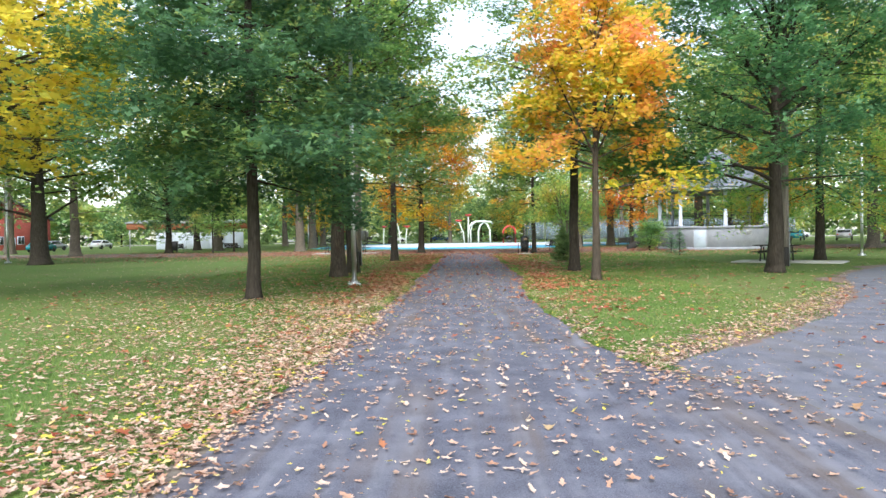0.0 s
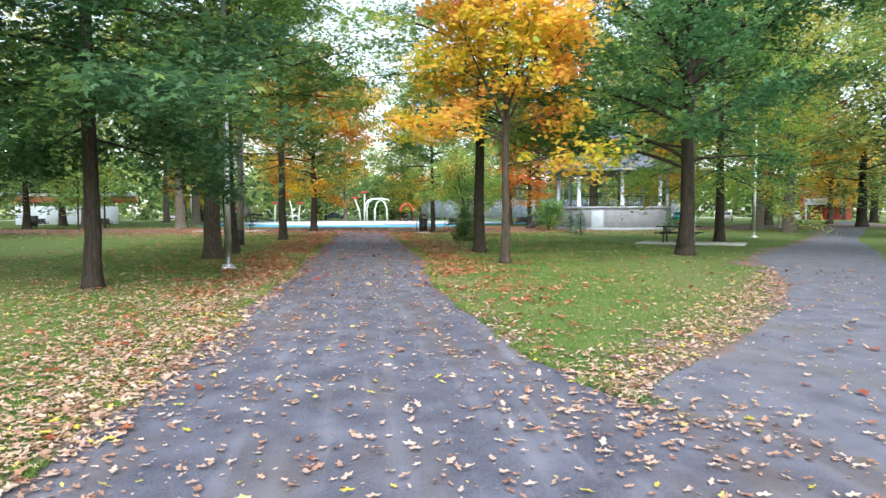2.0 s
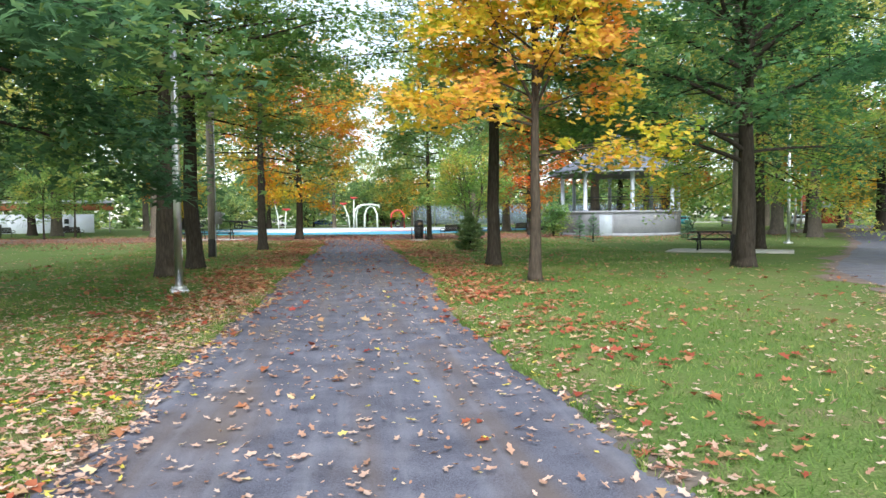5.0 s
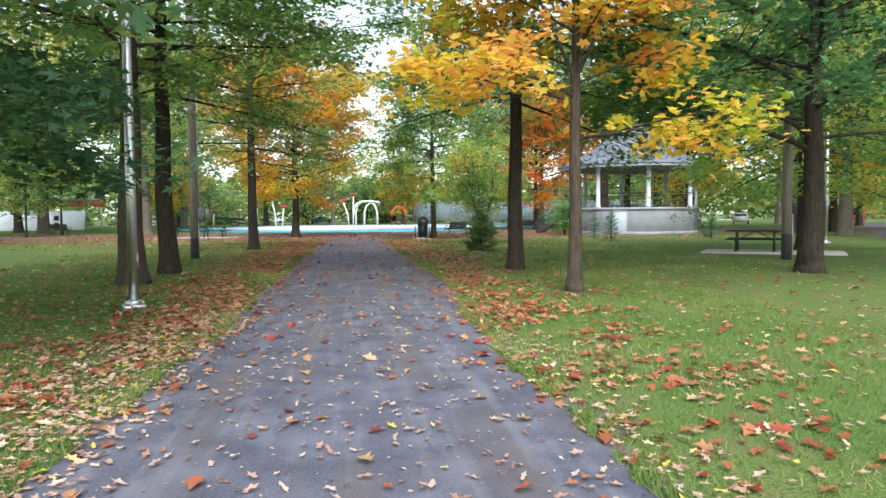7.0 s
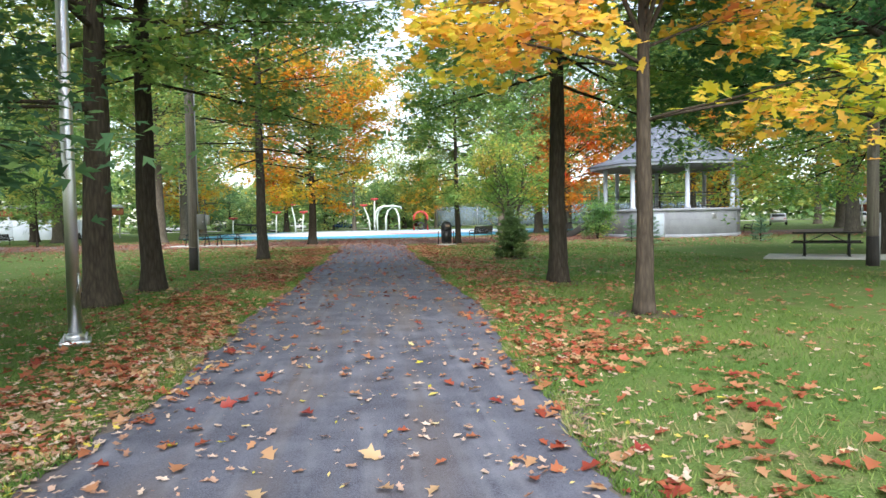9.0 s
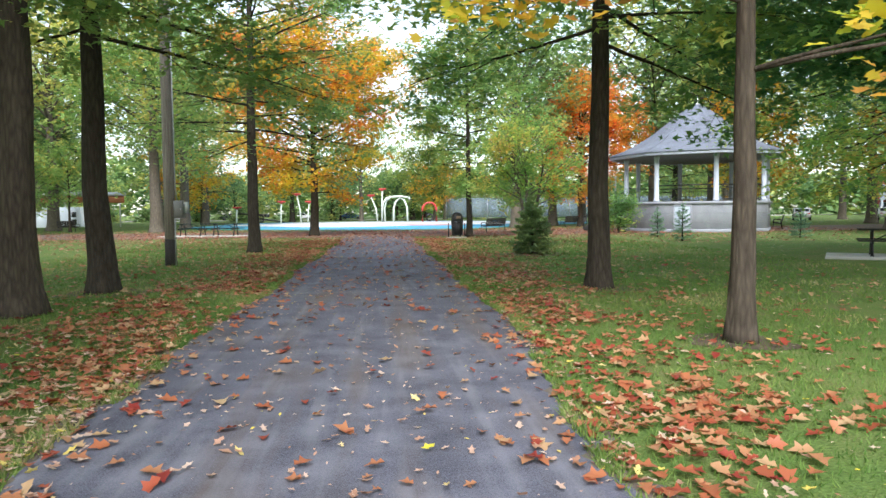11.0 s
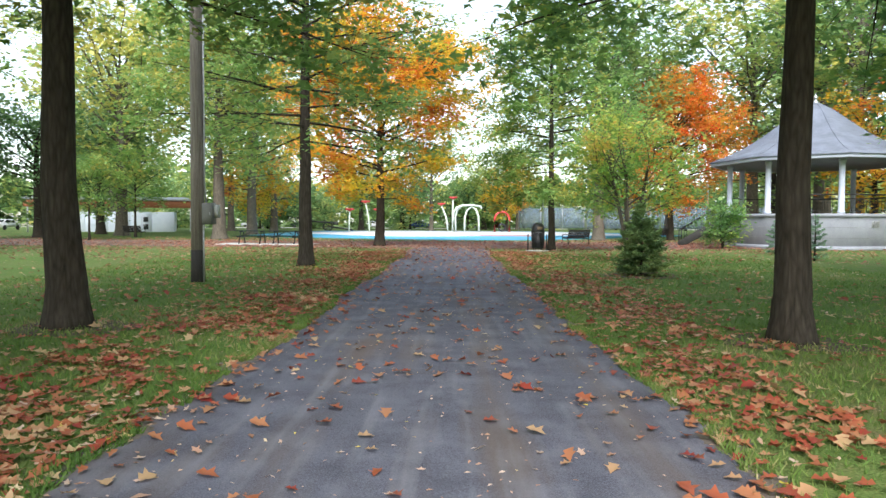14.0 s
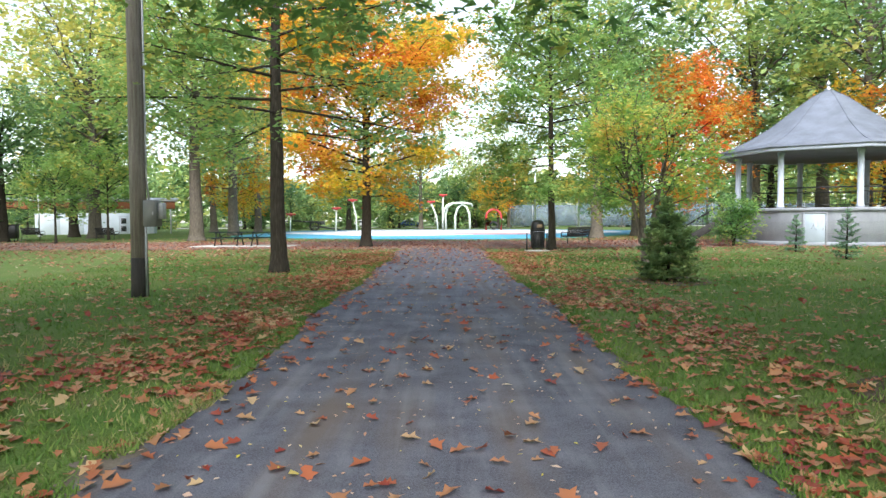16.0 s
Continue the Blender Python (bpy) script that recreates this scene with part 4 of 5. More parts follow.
def make_bin(at, hooded=True):
    root = thing("litter_bin", "black steel slatted litter bin with domed hood", "litter bin", (*at, 0.0), 10, "litter bins")
    part("pad", Geo().box((0, 0, 0.02), (1.0, 0.75, 0.06), 0, 0.01), SLAB, root)
    part("liner", Geo().lathe([(0.2, 0.14), (0.24, 0.2), (0.26, 0.86), (0.23, 0.86)], 20), BLACK_METAL, root, smooth=True)
    for k in range(18):
        a = 2 * math.pi * k / 18
        c, s = math.cos(a), math.sin(a)
        part("stave", Geo().tube([(0.25 * c, 0.25 * s, 0.14), (0.285 * c, 0.285 * s, 0.5), (0.30 * c, 0.30 * s, 0.92)], 0.021, 5), BLACK_METAL, root)
    part("rim", Geo().lathe([(0.3, 0.88), (0.325, 0.9), (0.325, 0.95), (0.29, 0.96)], 24), BLACK_METAL, root, smooth=True)
    hood = part("hood", Geo().lathe([(0.31, 0.95), (0.31, 1.0), (0.29, 1.18), (0.22, 1.30), (0.1, 1.36), (0.02, 1.37)], 24), BLACK_METAL, root, "domed black hood", True)
    part("hood_opening", Geo().box((0.0, -0.285, 1.1), (0.26, 0.05, 0.15), 0, 0.02), surface("bin_opening", (0.2, 0.13, 0.09), (0.28, 0.19, 0.13)), hood)
    for x in (-0.16, 0.16):
        for y in (-0.12, 0.12):
            part("foot", Geo().tube([(x, y, 0.04), (x, y, 0.16)], 0.02, 6), BLACK_METAL, root)
    for x in (-0.46, 0.46):
        part("bollard", Geo().tube([(x, 0.1, 0.02), (x, 0.1, 0.80)], 0.03, 8), BLACK_METAL, root)
    return root


lb = make_bin((4.38, 51.4))
root = thing("box_bin", "black square litter bin on legs by the shelter", "litter bin", (-30.8, 70.5, 0), 12)
part("body", Geo().box((0, 0, 0.72), (0.95, 0.75, 0.95), 0, 0.03), BLACK_METAL, root)
part("lid", Geo().box((0, 0, 1.22), (1.0, 0.8, 0.07), 0, 0.02), BLACK_METAL, root)
for x in (-0.38, 0.38):
    for y in (-0.28, 0.28):
        part("leg", Geo().tube([(x, y, 0), (x, y, 0.28)], 0.03, 6), BLACK_METAL, root)


# ---- splash pad toys, fence, gun ----
def arch(pts_r, w, h, n=14):
    return [(-w / 2, 0, 0.0), (-w / 2 * 1.03, 0, h * 0.45)] + [(-w / 2 * math.cos(math.pi * k / n), 0, h * 0.62 + h * 0.38 * math.sin(math.pi * k / n)) for k in range(n + 1)] + [(w / 2 * 1.03, 0, h * 0.45), (w / 2, 0, 0.0)]


root = thing("water_arch", "pale green tubular water arches of the splash pad", "play equipment", (2.3, 112.0, 0.07), 10)
top = part("arch", Geo().tube([(-1.91, 0.00, 0.00), (-1.98, 0.00, 1.67), (-1.85, 0.00, 2.64), (-1.39, 0.00, 3.30), (-0.66, 0.00, 3.56), (0.79, 0.00, 3.61), (1.98, 0.07, 3.43)], 0.13, 10), PALE_GREEN, root, smooth=True)
part("arch", Geo().tube([(-0.26, 0.40, 0.00), (-0.23, 0.40, 1.94), (0.07, 0.33, 2.90), (0.66, 0.20, 3.39), (1.25, 0.13, 3.08), (1.62, 0.07, 2.11), (1.68, 0.00, 0.00)], 0.13, 10), PALE_GREEN, root, smooth=True)
part("arch", Geo().tube([(-1.45, 0.59, 0.00), (-1.52, 0.59, 1.94), (-1.25, 0.53, 2.99), (-0.66, 0.33, 3.48)], 0.12, 10), PALE_GREEN, root, smooth=True)
part("nozzle", Geo().lathe([(0.05, 3.1), (0.14, 3.15), (0.14, 3.35), (0.05, 3.4)], 10, (2.0, 0.07, 0)), ALUMINIUM, root)
root = thing("water_hoop", "red water hoop on the splash pad", "play equipment", (7.0, 111.0, 0.07), 5)
part("hoop", Geo().tube(arch(None, 2.0, 2.7), 0.14, 10), RED_PAINT, root, smooth=True)
part("inner_ring", Geo().tube([(0.45 * math.cos(k * math.pi / 8), 0, 0.6 + 0.45 * math.sin(k * math.pi / 8)) for k in range(17)], 0.12, 8), BLACK_METAL, root, smooth=True)


def make_flower(at, h, lean, label="red-topped white water flower post"):
    root = thing("water_flower", label, "play equipment", (*at, 0.07), 0, "water flowers")
    part("stem", Geo().tube([(0, 0, 0), (lean * 0.2, 0, h * 0.5), (lean, 0, h)], 0.09, 8), PALE_GREEN, root, smooth=True)
    part("bloom", Geo().lathe([(0.08, h - 0.1), (0.34, h + 0.08), (0.38, h + 0.16), (0.2, h + 0.26), (0.05, h + 0.28)], 14, (lean, 0, 0)), RED_PAINT, root, "red dish", True)
    for k in range(4):
        a = k * math.pi / 2 + 0.5
        part("petal", Geo().lathe([(0.05, h + 0.05), (0.22, h + 0.16), (0.06, h + 0.3)], 8, (lean + 0.45 * math.cos(a), 0.45 * math.sin(a), 0)), RED_PAINT, root)
    return root


make_flower((-12.9, 106.0), 2.7, 0.1)
make_flower((-10.3, 106.0), 3.7, -0.5, "tall red-topped white water flower post")
make_flower((-9.5, 107.0), 2.7, 0.2)
make_flower((-0.3, 112.0), 3.6, -0.9, "leaning red-topped white water flower post")
make_flower((-19.0, 108.0), 2.0, 0.1)
make_flower((0.3, 113.0), 4.5, 0.1, "tall red-topped white water flower post")

root = thing("court_fence", "tall court fence with blue windscreen mesh", "fence", (11.4, 133.0, 0), -3)
for k in range(15):
    part("post", Geo().tube([(k * 3.6, 0, 0), (k * 3.6, 0, 4.0)], 0.05, 6), GALVANISED, root)
for k in range(14):
    part("windscreen", Geo().box((k * 3.6 + 1.8, 0.03, 2.1), (3.5, 0.02, 3.4), 0, 0), MESH_BLUE, root)
part("top_rail", Geo().tube([(0, 0, 4.0), (50.4, 0, 4.0)], 0.03, 6), GALVANISED, root)
for x, y, h in ((14.5, 126.0, 12.0), (22.0, 130.0, 9.5), (12.8, 140.0, 11.0), (34.0, 130.0, 10.0), (24.5, 84.0, 7.5)):
    root = thing("flood_light_pole", "tall pale steel floodlight pole by the courts", "lamp pole", (x, y, 0), 0, "court light poles")
    part("shaft", Geo().lathe([(0.11, 0), (0.07, h)], 12), ALUMINIUM, root, smooth=True)
    part("crossbar", Geo().box((0, 0, h), (1.2, 0.08, 0.08), 0), GALVANISED, root)
    for s in (-0.45, 0.45):
        part("floodlight", Geo().box((s, -0.1, h + 0.15), (0.35, 0.2, 0.28), 0, 0.03), GALVANISED, root)

root = thing("field_gun", "old dark field gun on display on the grass", "cannon", (-17.6, 117.0, 0), -170)
for s in (-0.75, 0.75):
    w = part("wheel", Geo().tube([(0.0 + 0.62 * math.cos(k * math.pi / 10), s, 0.66 + 0.62 * math.sin(k * math.pi / 10)) for k in range(21)], 0.1, 8), TYRE, root, smooth=True)
    for k in range(6):
        a = k * math.pi / 3
        part("spoke", Geo().tube([(0, s, 0.66), (0.6 * math.cos(a), s, 0.66 + 0.6 * math.sin(a))], 0.045, 6), GUN_GREEN, w)
    part("trail", Geo().tube([(0, s * 0.5, 0.7), (-3.6, s * 0.9, 0.12)], [0.13, 0.1], 8), GUN_GREEN, root)
part("axle", Geo().tube([(0, -0.8, 0.66), (0, 0.8, 0.66)], 0.09, 8), GUN_GREEN, root)
part("barrel", Geo().tube([(-1.2, 0, 1.15), (0.5, 0, 1.25), (3.0, 0, 1.42)], [0.17, 0.14, 0.09], 12), GUN_GREEN, root, smooth=True)
part("breech", Geo().box((-1.1, 0, 1.12), (0.7, 0.5, 0.5), 0, 0.04), GUN_GREEN, root)
part("shield", Geo().box((0.45, 0, 1.25), (0.06, 1.9, 1.2), 0, 0.02, (0, -10)), GUN_GREEN, root)


# ---- cars and houses beyond the park ----
def make_car(at, rz, paint, label):
    root = thing("parked_car", label, "car", (*at, 0.02), rz, "parked cars")
    side = [(-2.15, 0.35), (-2.2, 0.75), (-2.0, 0.92), (-1.55, 0.98), (-0.95, 1.42), (0.45, 1.46), (1.15, 1.02), (2.0, 0.88), (2.2, 0.62), (2.15, 0.35)]
    part("body", Geo().prism(side, -0.86, 0.86), paint, root)
    for s in (-0.875, 0.875):
        part("side_window", Geo().prism([(-1.3, 1.0), (-0.85, 1.36), (0.4, 1.38), (0.95, 1.0)], s - 0.012, s + 0.012), DARK_GLASS, root)
        for x in (-1.35, 1.35):
            wl = part("wheel", Geo().tube([(x, s - 0.1, 0.32), (x, s + 0.04, 0.32)], 0.32, 16), TYRE, root)
            part("rim", Geo().tube([(x, s * 1.0, 0.32), (x, s * 1.0 + 0.05 * (1 if s > 0 else -1), 0.32)], 0.2, 12), ALUMINIUM, wl)
        part("headlight", Geo().box((2.13, s * 0.75, 0.7), (0.08, 0.3, 0.14), 0, 0.02), WHITE_PAINT, root)
        part("tail_light", Geo().box((-2.16, s * 0.78, 0.78), (0.06, 0.24, 0.16), 0, 0.02), RED_PAINT, root)
    part("windscreen", Geo().box((0.83, 0, 1.22), (0.03, 1.45, 0.5), 0, 0, (0, -58)), DARK_GLASS, root)
    part("rear_window", Geo().box((-1.3, 0, 1.2), (0.03, 1.4, 0.46), 0, 0, (0, 54)), DARK_GLASS, root)
    return root


def paint(name, c, rough=0.25):
    m, nt, b = nodes_of(name)
    n = noise_node(nt, 2.0, 3)
    r = ramp_node(nt, [(0.3, tuple(0.85 * a for a in c)), (0.7, c)])
    nt.links.new(n.outputs["Fac"], r.inputs["Fac"])
    nt.links.new(r.outputs["Color"], b.inputs["Base Color"])
    b.inputs["Roughness"].default_value = rough
    return m


SILVER, BLUE, WHITE_CAR, BLACK_CAR, TEAL = (paint(n, c) for n, c in (("silver_car_paint", (0.45, 0.46, 0.48)), ("blue_car_paint", (0.05, 0.1, 0.28)), ("white_car_paint", (0.74, 0.75, 0.76)), ("black_car_paint", (0.015, 0.015, 0.017)), ("teal_car_paint", (0.03, 0.26, 0.30))))
cars = [make_car((-16.0, 156.5), 2, WHITE_CAR, "white saloon car parked along the street"), make_car((-6.0, 156.3), 1, BLUE, "dark blue saloon car parked along the street"),
        make_car((1.0, 156.4), 0, SILVER, "silver saloon car parked along the street"), make_car((18.0, 156.4), 0, BLACK_CAR, "black saloon car parked along the street"),
        make_car((-56.0, 88.0), 95, TEAL, "teal-blue saloon car parked beyond the trees")]
for k, x, y, rz in ((0, 26.0, 156.4, 180), (2, 34.0, 156.4, 0), (0, 44.0, 156.4, 0), (3, -30.0, 156.5, 0), (2, -40.0, 156.5, 0), (2, -62.0, 100.0, 80), (0, -60.0, 110.0, 90), (0, 56.0, 86.0, 60), (2, 50.0, 92.0, 60), (4, 46.0, 97.0, 55), (0, 62.0, 130.0, 20), (0, -66.0, 84.0, 95)):
    copy_thing(cars[k], pose(x, y, 0.02, 0, 0, rz))


def make_house(at, rz, w, d, h, wall_mat, label, porch=False):
    root = thing("house", label, "house", (*at, 0), rz, "houses round the park")
    part("wall", Geo().box((0, 0, h / 2), (w, d, h), 0, 0.03), wall_mat, root)
    part("roof", Geo().prism([(-w / 2 - 0.5, h - 0.1), (0, h + w * 0.28), (w / 2 + 0.5, h - 0.1), (w / 2 + 0.5, h + 0.1), (0, h + w * 0.28 + 0.25), (-w / 2 - 0.5, h + 0.1)], -d / 2 - 0.5, d / 2 + 0.5), SHINGLES, root)
    part("gable", Geo().prism([(-w / 2, h), (0, h + w * 0.27), (w / 2, h)], -d / 2, d / 2), wall_mat, root)
    for st in range(max(1, int(h / 2.8))):
        for k in range(max(2, int(w / 2.6))):
            x = -w / 2 + w * (k + 0.5) / max(2, int(w / 2.6))
            win = part("window", Geo().box((x, -d / 2 - 0.02, 1.6 + 2.8 * st), (1.05, 0.1, 1.35), 0, 0.01), WHITE_PAINT, root)
            for s in (-0.24, 0.24):
                part("pane", Geo().box((x + s, -d / 2 - 0.08, 1.6 + 2.8 * st), (0.42, 0.02, 1.15), 0, 0), DARK_GLASS, win)
    part("door", Geo().box((w * 0.02, -d / 2 - 0.06, 1.05), (0.95, 0.1, 2.1), 0, 0.01), RED_PAINT if porch else WHITE_PAINT, root)
    if porch:
        part("porch_roof", Geo().box((0, -d / 2 - 1.2, 2.75), (w * 0.8, 2.2, 0.2), 0, 0.03), WHITE_PAINT, root)
        for s in (-1, 1):
            part("porch_post", Geo().box((s * w * 0.36, -d / 2 - 2.1, 1.35), (0.3, 0.3, 2.7), 0, 0.02), WHITE_PAINT, root)
        part("balcony_rail", Geo().box((0, -d / 2 - 2.1, 3.3), (w * 0.8, 0.08, 0.9), 0, 0.01), WHITE_PAINT, root)
    return root


CREAM = surface("cream_siding", (0.5, 0.47, 0.40), (0.62, 0.58, 0.50), 2, 40, 0.8)
GREY_SIDING = surface("grey_siding", (0.30, 0.31, 0.33), (0.42, 0.43, 0.45), 2, 40, 0.8)
make_house((84.0, 118.0), -38, 8, 9, 6.0, RED_BRICK, "red house with white porch and balcony", True)
make_house((-78.0, 112.0), 50, 12, 9, 5.0, RED_BRICK, "low red house beyond the trees")
make_house((-92.0, 96.0), 58, 11, 9, 5.5, CREAM, "cream house beyond the trees")
for k, x in enumerate((-110, 6, 60)):
    make_house((x, 192 + 3 * (k % 3)), 0, 11 + k % 3 * 2, 10, 5.6 if k % 2 else 6.2, (CREAM, RED_BRICK, GREY_SIDING, WHITE_PAINT)[k % 4], ("cream house", "red brick house", "grey house", "white house")[k % 4] + " across the street")


# ---- trees beside the path ----
make_tree("oak_tree", "dark green pin oak with drooping lower branches", (-5.2, 16.3), 13.5, 0.155, 2.9, 3.6, 46000, 0.18, LEAF_OAK, BARK_DARK, 11, 40, (-12, 50), -8, LEAF_FAN)
make_tree("maple_tree", "golden yellow maple at the lawn's edge", (-12.9, 16.6), 11.5, 0.2, 3.6, 5.1, 14000, 0.23, LEAF_GOLD, BARK_GREY, 12, 32, (0, 60), -10, LEAF_LOBED, "round")
make_tree("maple_tree", "large rough-barked green maple behind the lamp pole", (-4.73, 24.8), 15, 0.27, 4.4, 5.0, 30000, 0.165, LEAF_MID, BARK_GREY, 13, 34, (8, 58), -12, LEAF_BROAD, "round",
          extra=[(3.6, 205, 5, 3.6, -22), (3.5, 235, 0, 3.2, -22)])
make_tree("oak_tree", "tall dark-trunked pin oak by the path", (-4.62, 27.4), 15, 0.225, 4.4, 4.2, 21000, 0.165, LEAF_LIGHT, BARK_DARK, 14, 40, (-10, 55), -8, LEAF_FAN)
make_tree("oak_tree", "light green pin oak with level branches", (-4.22, 39.8), 13.5, 0.21, 3.8, 4.8, 13500, 0.17, LEAF_LIGHT, BARK_DARK, 15, 44, (-8, 50), -4)
make_tree("maple_tree", "amber and gold maple by the splash pad", (-3.81, 57.4), 15, 0.27, 2.6, 6.0, 46000, 0.24, LEAF_AMBER, BARK_DARK, 16, 34, (2, 62), -8, LEAF_BROAD, "round")
make_tree("oak_tree", "light green young pin oak beside the litter bin", (5.2, 52.6), 12.5, 0.17, 3.0, 4.4, 26000, 0.2, LEAF_LIGHT, BARK_DARK, 17, 40, (-12, 55), -8)
make_tree("oak_tree", "straight dark-trunked green pin oak", (4.23, 26.7), 15, 0.195, 4.3, 5.3, 27000, 0.175, LEAF_MID, BARK_DARK, 18, 40, (-14, 55), -8, LEAF_FAN)
make_tree("maple_tree", "young orange and yellow maple on the lawn", (4.1, 21.58), 9.6, 0.125, 3.8, 2.75, 12500, 0.19, LEAF_ORANGE, BARK_GREY, 19, 22, (24, 74), -8, LEAF_LOBED, "oak",
          extra=[(2.8, -34, 9, 3.1, -8), (2.8, -52, 9, 2.4, -8), (3.5, 176, 14, 3.3, -12), (3.6, 205, 16, 3.0, -12), (3.9, 20, 62, 4.2, 12), (3.9, 190, 60, 4.4, 12), (3.95, 285, 58, 3.8, 10)], tuft=0.13, heavy=0.6, per_spray=17)
make_tree("oak_tree", "broad spreading dark green oak with low limbs", (10.93, 24.4), 14, 0.27, 3.1, 6.4, 40000, 0.2, LEAF_BLUE, BARK_DARK, 20, 26, (8, 76), -12, LEAF_FAN, "round",
          extra=[(2.9, 165, 22, 5.0, -14), (3.2, 200, 24, 5.2, -18)])
make_tree("oak_tree", "dark pin oak with drooping rust-tinged lower branches", (16.92, 33.1), 14, 0.22, 3.2, 5.4, 32000, 0.165, LEAF_YELLOWING, BARK_DARK, 21, 38, (-22, 50), -12)
make_tree("small_tree", "small multi-stemmed yellow-green tree behind the spruce", (6.3, 42.0), 5.6, 0.07, 1.5, 2.3, 7000, 0.15, LEAF_YELLOWING, BARK_PALE, 22, 30, (20, 70), 4, LEAF_BROAD, "round", stems=5)
make_conifer("spruce", "bushy dark green young spruce on bare soil", (5.21, 36.6), 1.95, 0.86, 16000, LEAF_SPRUCE, 31, 0.1, 0.085)
make_conifer("spruce_sapling", "thin blue-green spruce sapling by the bandstand", (14.7, 49.4), 1.6, 0.52, 2200, LEAF_PALE_SPRUCE, 32, 0.15, 0.085, 6, 0.2)
make_conifer("spruce_sapling", "thin blue-green spruce sapling by the bandstand", (13.7, 44.2), 1.85, 0.55, 2200, LEAF_PALE_SPRUCE, 33, 0.18, 0.085, 6, 0.21)
make_conifer("spruce_sapling", "bushy blue-green spruce sapling by the bandstand", (20.4, 46.0), 1.5, 0.6, 2600, LEAF_PALE_SPRUCE, 34, 0.1, 0.085, 7, 0.18)
make_tree("bush", "bushy green shrub against the bandstand", (14.8, 55.6), 2.5, 0.035, 0.35, 1.05, 3600, 0.16, LEAF_MID, BARK_DARK, 35, 26, (0, 78), 6, LEAF_BROAD, "round", stems=4, near=False, tuft=0.16)
disc_soil = [(5.21, 36.6, 1.05), (-4.62, 27.4, 0.8), (4.23, 26.7, 0.75), (4.1, 21.58, 0.5), (-5.2, 16.3, 0.5)]
for x, y, q in disc_soil:
    n = 30
    g = Geo()
    ring = [(x + q * (1 + 0.18 * math.sin(3 * a + x)) * math.cos(a), y + q * (1 + 0.18 * math.sin(2 * a + y)) * math.sin(a), 0.006) for a in np.arange(n) * 2 * np.pi / n]
    g.add(ring, [list(range(n))])
    tagged(part("bare_soil", g, MULCH), "patch of bare brown soil in the lawn", "soil", kind="structure")

make_tree("oak_tree", "light green tree on the far side of the branching path", (19.0, 19.5), 15, 0.24, 4.8, 5.8, 26000, 0.17, LEAF_LIGHT, BARK_DARK, 23, 34, (0, 60), -10, LEAF_BROAD, "round")

# ---- trees further off ----
make_tree("maple_tree", "large old tree with low forked limbs", (-26.7, 41.7), 17, 0.55, 4.2, 8.0, 26000, 0.32, LEAF_LIGHT, BARK_DARK, 41, 30, (10, 62), -14, LEAF_BROAD, "round", near=False, tuft=0.35, extra=[(2.6, 20, 38, 7, -10), (2.9, 175, 18, 7, -20)])
make_tree("old_tree", "old pale-barked tree beside the picnic tables", (-17.1, 69.6), 21, 0.5, 5.5, 7.0, 17000, 0.34, LEAF_LIGHT, BARK_PALE, 42, 28, (15, 65), -10, LEAF_BROAD, "round", near=False, tuft=0.35)
make_tree("maple_tree", "red and orange maple behind the bandstand", (17.6, 73.2), 15, 0.25, 2.4, 5.6, 20000, 0.27, LEAF_RED, BARK_DARK, 43, 30, (0, 62), -8, LEAF_BROAD, "round", near=False, tuft=0.2)
proto = [
    make_tree("park_tree", "tall green park tree turning yellow", (-36.0, 61.5), 23, 0.46, 3.6, 7.6, 6800, 0.48, LEAF_FAR, BARK_PALE, 51, 26, (8, 62), -10, LEAF_BROAD, "round", near=False, tuft=0.45),
    make_tree("park_tree", "tall light park tree with bare upper limbs", (11.6, 71.8), 21, 0.45, 4.6, 6.5, 7200, 0.45, LEAF_FAR, BARK_PALE, 52, 24, (25, 75), -6, LEAF_BROAD, "round", near=False, tuft=0.45),
    make_tree("park_tree", "low spreading green park tree", (-34.0, 85.0), 15, 0.45, 2.4, 6.4, 6200, 0.45, LEAF_FAR, BARK_DARK, 53, 26, (-4, 60), -10, LEAF_BROAD, "round", near=False, tuft=0.45),
    make_tree("park_tree", "orange and amber park maple", (36.0, 56.5), 13, 0.3, 2.8, 5.0, 6000, 0.37, LEAF_AMBER, BARK_DARK, 54, 26, (0, 62), -8, LEAF_BROAD, "round", near=False, tuft=0.35),
]
proto.append(make_tree("understory_tree", "low bushy green tree along the park's far side", (-26.0, 140.0), 9, 0.2, 0.5, 5.6, 3600, 0.46, LEAF_FAR, BARK_DARK, 56, 22, (-6, 70), -8, LEAF_BROAD, "round", near=False, tuft=0.45))
saplings = make_tree("young_tree", "slender young tree by the shelter", (-24.6, 65.3), 6.5, 0.07, 1.8, 2.2, 3500, 0.22, LEAF_LIGHT, BARK_DARK, 55, 20, (10, 65), -6, LEAF_BROAD, "round", near=False, tuft=0.15)
copy_thing(saplings, pose(-25.6, 74.3, 0, 0, 0, 80) @ Matrix.Diagonal((1.3, 1.3, 1.3, 1)))
copy_thing(saplings, pose(13.5, 80.0, 0, 0, 0, 30))
